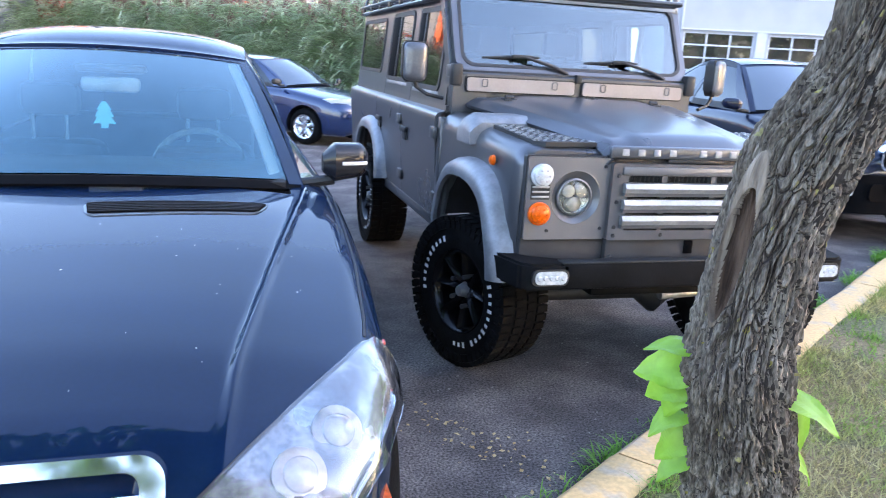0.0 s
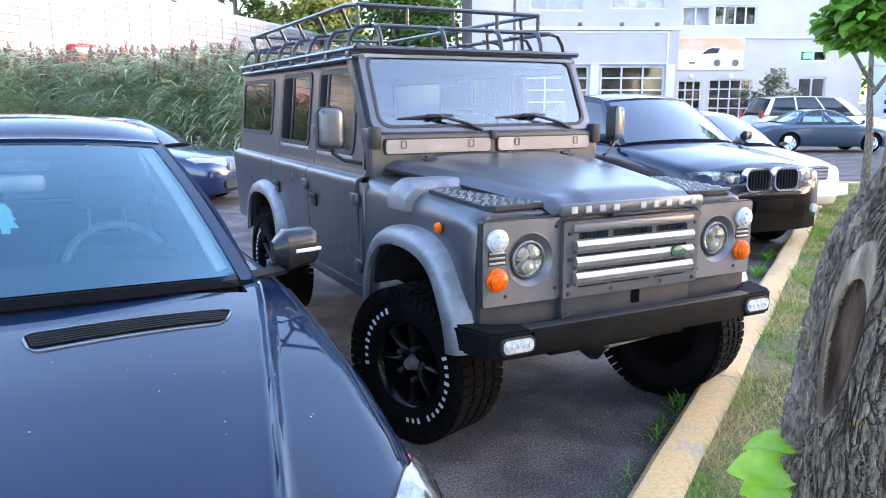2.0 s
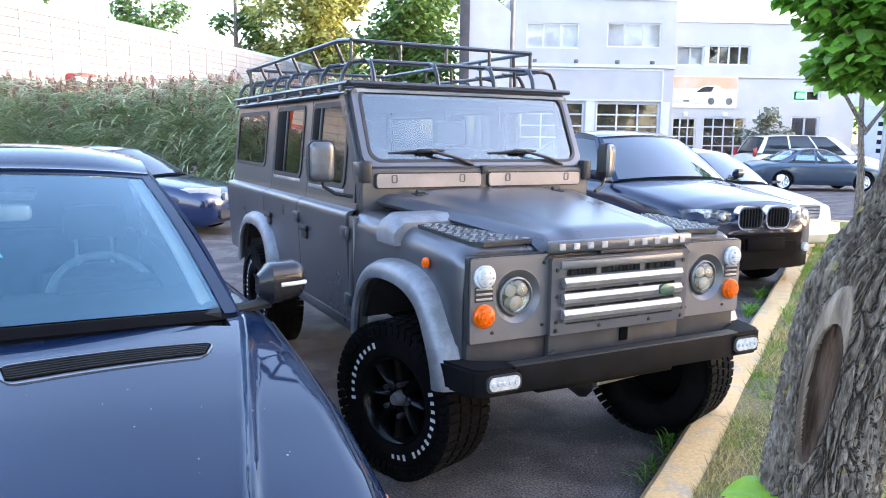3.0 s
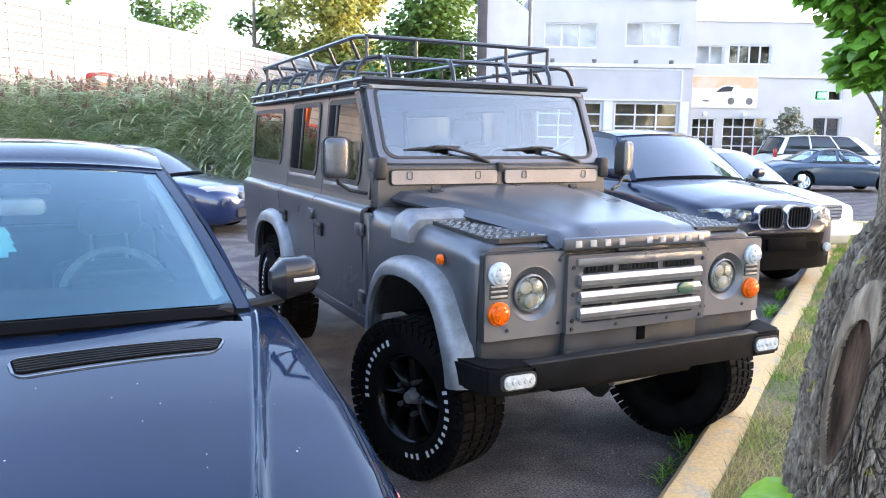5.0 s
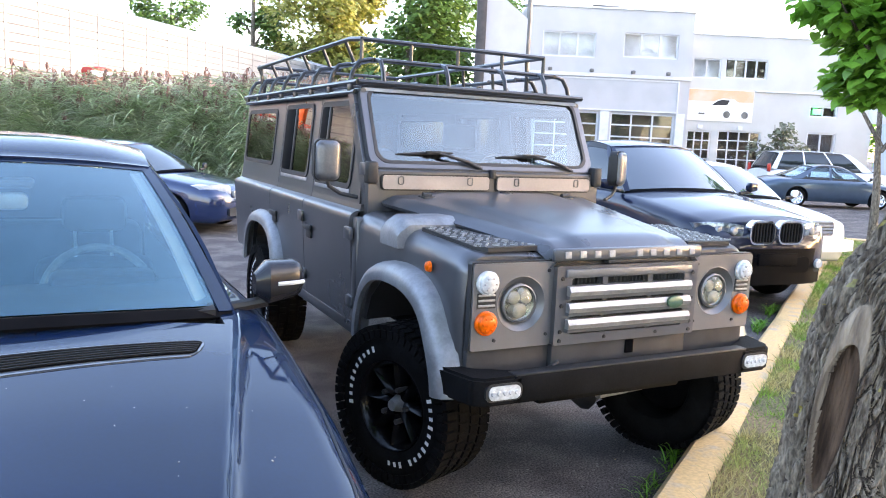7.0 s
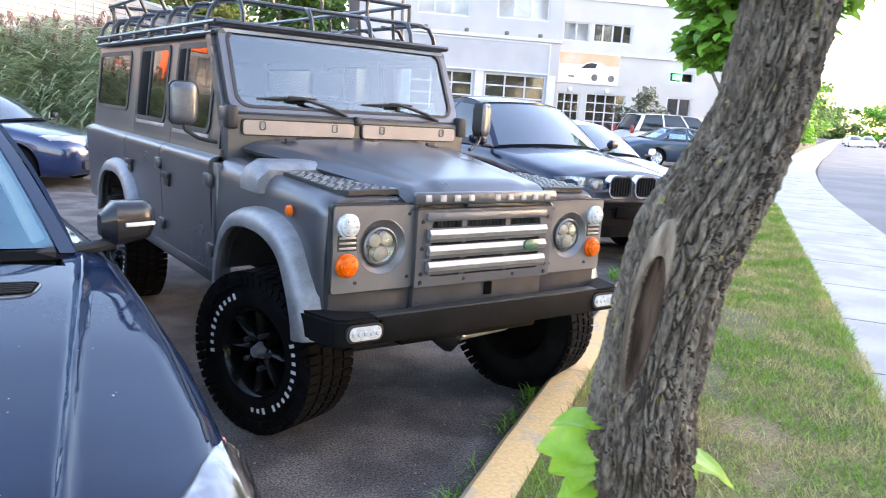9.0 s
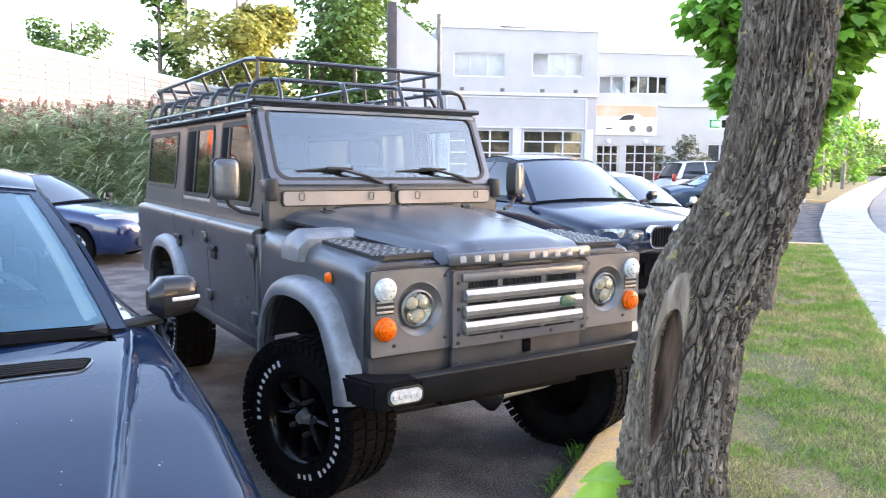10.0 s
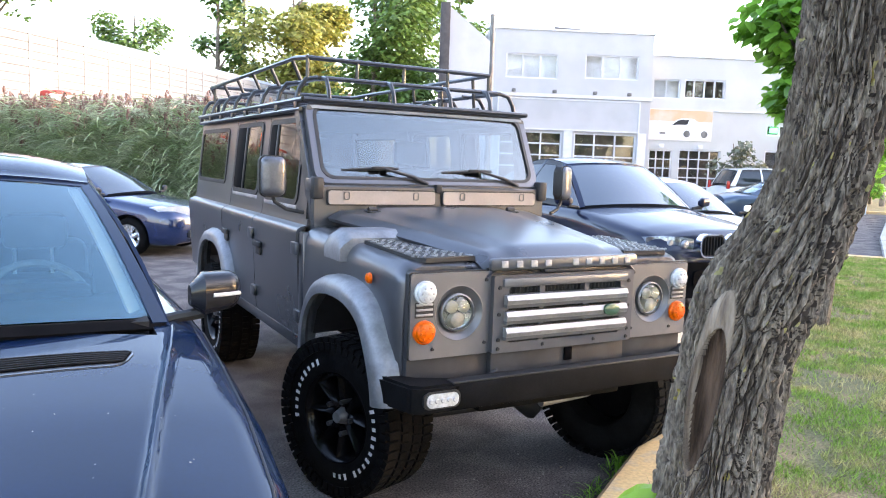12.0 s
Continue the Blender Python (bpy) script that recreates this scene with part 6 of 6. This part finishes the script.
small_tree(G(11.6, .95, .12), [[(0, 0, 0), (-.03, 0, 1.0), (-.08, .05, 1.9), (-.12, .1, 3.4)], [(-.05, 0, 1.7), (.3, -.2, 2.3), (.6, -.4, 2.9)], [(-.06, 0, 1.8), (-.5, .2, 2.5), (-.8, .3, 3.0)]],
    [(0, 0, 3.7, .7, .8), (.5, -.35, 3.3, .6, .7), (-.3, .1, 3.9, .6, .7), (.1, 0, 4.3, .9, .8), (.45, -.4, 2.1, .35, .9), (.5, -.45, 2.5, .35, .8)], 1100, .18, LEAF, "young tree with broad green leaves at the end of the lawn", 22, .08)

# bush before the building, street trees, trees behind the train
def wood_tree(x, y, h, r, material, label, seed, count=1500, leaf=.34, z0=0.25, group="trees in the distance"):
    rr = random.Random(seed)
    root = thing("tree", pose(x, y, 0), label, "tree", group)
    part("trunk", tube(bmesh.new(), smooth_curve([(0, 0, 0), (rr.uniform(-.2, .2), 0, h * .4), (rr.uniform(-.4, .4), .1, h * .92)], 10), [lerp(.02 * h, .004 * h, i / 10) for i in range(11)], 10), BARK, root)
    blobs = []
    for k in range(16):
        t = rr.uniform(z0, .97)
        rad = r * (.35 + .75 * math.sin(math.pi * min(1, max(.08, (t - z0) / (1.02 - z0)))) ** .7)
        a = rr.uniform(0, 2 * math.pi)
        d = rad * rr.uniform(.25, .8)
        px, py, pz = d * math.cos(a), d * math.sin(a), h * t
        part("limb", tube(bmesh.new(), [(0, 0, max(.1, pz - d * .9)), (px * .5, py * .5, pz - d * .3), (px, py, pz)], [.006 * h, .004 * h, .002 * h], 5), BARK, root)
        blobs.append((px, py, pz, rad * rr.uniform(.35, .55), .8))
    crown("crown", root, blobs, count, leaf, material, seed + 1)
    return root


wood_tree(14.6, 49.0, 15.0, 4.0, LEAFY, "tall tree with yellowing leaves behind the train", 31, 11000, .30)
wood_tree(16.6, 50.9, 13.0, 3.0, LEAFY, "tall tree with yellowing leaves behind the train", 36, 6500, .30)
wood_tree(17.2, 41.3, 14.5, 4.8, LEAFD, "tall dark green tree beside the building", 32, 13000, .30)
wood_tree(30.5, 54.0, 18.5, 2.2, LEAFD, "tall dark green tree behind the building", 37, 2600, .32)
wood_tree(27.0, 54.0, 17.5, 1.8, LEAFD, "tall slender dark green tree behind the building", 39, 1800, .32)
wood_tree(9.8, 52.0, 16.0, 2.0, LEAFD, "slender tall tree behind the train", 33, 2600, .32)
wood_tree(12.0, 53.5, 15.0, 1.7, LEAFD, "slender tall tree behind the train", 43, 1800, .32)
wood_tree(-3.5, 58.0, 15.5, 4.5, LEAFD, "tall green tree behind the train", 34, 5000, .32)
wood_tree(-9.5, 62.0, 16.5, 5.0, LEAF, "tall green tree behind the train", 38, 1500, .45)
wood_tree(6.0, 66.0, 14.2, 3.8, LEAFD, "tall green tree behind the train", 35, 4000, .32)
wood_tree(-17.5, 31.0, 17.0, 4.5, LEAFD, "tall dark green tree behind the train", 42, 5000, .34)
FB = FACE @ Vector((11.7, -1.4, 0))
wood_tree(FB.x, FB.y, 3.4, 1.3, LEAFG, "grey-green bush before the building", 41, 1300, .17, .15, "bushes by the building")
for k, (e, n, h, r) in enumerate(((42, 1.8, 4.5, 1.7), (50, 2.9, 5.0, 2.0), (58, 4.2, 5.5, 2.2), (68, 5.2, 6, 2.4), (80, 7.0, 7, 2.6), (95, 9, 8, 3.2), (120, 11.5, 9, 4), (150, 15, 10, 5))):
    p = G(e, n)
    wood_tree(p[0], p[1], h, r, LEAF if k % 2 == 0 else LEAFD, "green street tree beyond the driveway", 50 + k, 900, .2 + .002 * e, .12, "street trees")
for k in range(18):
    p = G(225 + 9 * (k % 3), 4 + k * 5.5)
    wood_tree(p[0], p[1], 8 + (k * 37 % 4), 6.0, LEAFD if k % 3 else LEAF, "dark green tree at the end of the street", 70 + k, 900, .95, .03, "trees at the end of the street")
# tree row added out of view to hold back low light from the street side
for k in range(11):
    p = G(-16 + k * 5.5, 19 + (k % 2) * 2.5)
    wood_tree(p[0], p[1], 11.5 + (k * 13 % 4), 4.8, LEAFD, "unseen dark green tree added across the street to block low light", 90 + k, 1300, .6, .05, "trees across the street")
for k, (e, n, h) in enumerate(((47, 3.4, 6.5), (63, 5.7, 7.2), (84, 8.2, 8.5))):
    up = thing("utility_pole", pose(*G(e, n)), "weathered grey wooden utility pole beside the street", "pole", "poles along the street")
    part("post", tube(bmesh.new(), [(0, 0, 0), (0, 0, h)], [.15, .11], 10), WOODPOLE, up)
    part("cross_arm", B(-.8, .8, -.06, .06, h - .6, h - .48), WOODPOLE, up)
p = G(24.5, 1.5)
up = thing("utility_pole", pose(*p), "grey steel lamp post by the driveway", "pole", "poles along the street")
part("post", tube(bmesh.new(), [(0, 0, 0), (0, 0, 5.2)], [.10, .07], 10), mat("galvanised", (.36, .38, .40), .5, metal=.6, var=.1, scale=4), up)
for k, (e, n, c) in enumerate(((122, 20, REDPAINT), (112, 18.5, WHITEPAINT), (104, 15.8, WHITEPAINT), (118, 22, SEDANPAINT), (126, 18.2, WHITEPAINT))):
    car("car", pose(*G(e, n), 0, 0, -56), SED, c, ("red", "white", "white", "slate blue", "white")[k] + " car far along the street", (.85, 3.6), .33, steps=14, group="cars on the street")
for e in (16, 26, 38, 54):
    a, b = G(e, 8.8 + .11 * max(0, e - 20), .024), G(e + 3.2, 8.8 + .11 * max(0, e - 17), .024)
    d, n = E_DIR, N_DIR * .07
    mk = thing("lane_mark", pose(0, 0, 0), "worn white dash of road paint", "road mark", "lane marks", "structure")
    part("paint", loft(bmesh.new(), [[Vector(a) - n, Vector(a) + n, Vector(a) + n - Vector((0, 0, .01)), Vector(a) - n - Vector((0, 0, .01))], [Vector(b) - n, Vector(b) + n, Vector(b) + n - Vector((0, 0, .01)), Vector(b) - n - Vector((0, 0, .01))]]), WHITE, mk)
# pavement joints, thin black bars laid across the slabs
jt = thing("pavement_joints", pose(0, 0, 0), "dark joints between pavement slabs", "joint", kind="structure")
for k in range(-6, 24):
    e = k * 1.5 + .4
    part("joint", loft(bmesh.new(), [[G(e + d, n, z) for d, z in ((-.008, .125), (.008, .125), (.008, .1315), (-.008, .1315))] for n in (2.03, 3.4)]), BLACK, jt, smooth=False)

# ---- reeds ----
rr = random.Random(77)
V, F, PV, PF = [], [], [], []
A0, RD, RN = Vector((5.0, 12.2, 0)), Vector((-.80, .60, 0)), Vector((.6, .8, 0))
def blade(V, F, p0, d0, length, width, droop, side, seg=4):
    p, d = Vector(p0), Vector(d0).normalized()
    b = len(V)
    for i in range(seg + 1):
        t = i / seg
        w = width * (1 - t) ** .7 * (.5 + t if t < .5 else 1) * .5
        V.append(tuple(p - side * w))
        V.append(tuple(p + side * w))
        p = p + d * (length / seg)
        d = (d + Vector((.10, .0, -droop)) / seg).normalized()
    for i in range(seg):
        q = b + 2 * i
        F.append((q, q + 1, q + 3, q + 2))
for k in range(5000):
    s, w = rr.uniform(1.0, 30), rr.random() ** 1.4 * 3.0
    base = A0 + RD * s + RN * w
    h = rr.uniform(2.2, 2.95) * (1 + .10 * noise.noise(Vector((s * .5, w, 0))))
    if w < .35:
        h *= rr.uniform(.35, .8)
    lean = Vector((rr.gauss(-.08, .09), rr.gauss(0, .07), 1))
    top = base + lean.normalized() * h
    blade(V, F, base, lean, h, .012, .08, Vector((1, 0, 0)), 2)
    for j in range(10):
        t = rr.uniform(.3, 1.0)
        a = rr.gauss(math.pi, .6)
        d = Vector((math.cos(a), math.sin(a) * .8, rr.uniform(.15, .9)))
        blade(V, F, base.lerp(top, t), d, rr.uniform(.55, 1.05), rr.uniform(.045, .08), rr.uniform(1.2, 2.4), Vector((-math.sin(a), math.cos(a), .25)).normalized())
    if rr.random() < .5 and w > .3:
        for j in range(7):
            a = rr.gauss(0, .9)
            blade(PV, PF, top + Vector((0, 0, -.12 + .03 * j)), Vector((math.cos(a) * .8, math.sin(a), 1.6)), rr.uniform(.2, .38), .055, 3.0, Vector((-math.sin(a), math.cos(a), 0)), 2)
mesh_stuff("reed_bed", V, F, REED, "dense green reeds bent by the wind", "reeds")
mesh_stuff("reed_plumes", PV, PF, PLUME, "dark reddish reed plumes", "reeds")

# ---- lawn blades, weeds, dry leaves ----
V, F = [], []
for k in range(150000):
    e = -3.0 + 16.2 * rr.random() ** 1.35 if k < 110000 else rr.uniform(-14.0, -3.0)
    n = rr.uniform(.42, 2.04)
    dens = noise.noise(Vector((e * .9, n * 1.6, 0))) + .5 * noise.noise(Vector((e * 3.1, n * 3.3, 5))) + (.45 if n > 1.55 else 0) + (.5 if n > 1.78 else 0)
    if dens < -.15 and rr.random() < .8:
        continue
    x, y, z = G(e, n, .122)
    a = rr.uniform(0, 6.283)
    h = rr.uniform(.018, .05) * (1.5 if n > 1.9 or n < .5 else 1)
    w = .003 + .0005 * max(0, e + 1)
    lx, ly = rr.gauss(0, .6) * h, rr.gauss(0, .6) * h
    b = len(V)
    V += [(x - w * math.cos(a), y - w * math.sin(a), z), (x + w * math.cos(a), y + w * math.sin(a), z), (x + lx, y + ly, z + h)]
    F.append((b, b + 1, b + 2))
mesh_stuff("lawn_grass", V, F, GRASS, "short worn grass, green and straw coloured", "grass")
for k, (e, n, c, s) in enumerate(((-1.25, .13, 60, .035), (-.75, .15, 90, .045), (-.3, .15, 30, .03), (.28, .15, 50, .04), (.75, .15, 70, .045), (1.25, .14, 60, .04), (2.3, .14, 60, .05), (3.3, .13, 70, .05), (4.4, .12, 90, .06), (5.3, .12, 90, .06), (-.95, .46, 40, .035))):
    V, F = [], []
    for j in range(c):
        x, y, z = G(e + rr.gauss(0, .10), n - abs(rr.gauss(0, .035)), 0.0 if n < .4 else .12)
        a = rr.uniform(0, 6.283)
        blade(V, F, (x, y, z), (math.cos(a) * .7, math.sin(a) * .7, 1), s * rr.uniform(1.2, 3.2), s * rr.uniform(.15, .4), 1.4, Vector((-math.sin(a), math.cos(a), 0)), 3)
    tagged(mesh_stuff("weed_clump", V, F, LEAF, "", "", None, ""), kind="stuff", label="small green weeds growing along the kerb", category="weed")
V, F = [], []
for k in range(150):
    t = rr.random()
    x, y = lerp(-1.35, -.75, t) + rr.gauss(0, .07), lerp(.1, -.62, t) + rr.gauss(0, .08)
    if k > 90:
        x, y, _ = G(rr.uniform(-1.5, 7), rr.uniform(-.15, .17))
    a, s = rr.uniform(0, 6.283), rr.uniform(.004, .016)
    b = len(V)
    V += [(x + s * math.cos(a + q) * (1 if i % 2 else .6), y + s * math.sin(a + q) * (1 if i % 2 else .6), .003 + rr.uniform(0, .008)) for i, q in enumerate((0, 1.57, 3.14, 4.71))]
    F.append((b, b + 1, b + 2, b + 3))
mesh_stuff("dry_leaf_litter", V, F, DRYLEAF, "crumbled dry leaves on the asphalt", "leaf litter")

# loose grit on the asphalt
rg = random.Random(12)
V, F = [], []
for k in range(2600):
    x, y = rg.uniform(-3.2, 2.2), rg.uniform(-2.4, 1.4)
    c, r = Vector((x, y, .002)), rg.choice((.003, .003, .004, .005, .008))
    b = len(V)
    V += [tuple(c + Vector((r * math.cos(a) * rg.uniform(.6, 1.3), r * math.sin(a) * rg.uniform(.6, 1.3), 0))) for a in (0, 1.57, 3.14, 4.71)] + [tuple(c + Vector((0, 0, r * .8)))]
    F += [(b, b + 1, b + 4), (b + 1, b + 2, b + 4), (b + 2, b + 3, b + 4), (b + 3, b, b + 4)]
mesh_stuff("grit", V, F, mat("grit_stone", (.16, .15, .145), .9, var=.3, scale=8, col2=(.34, .31, .28)), "fine pale grit strewn over the asphalt", "grit")
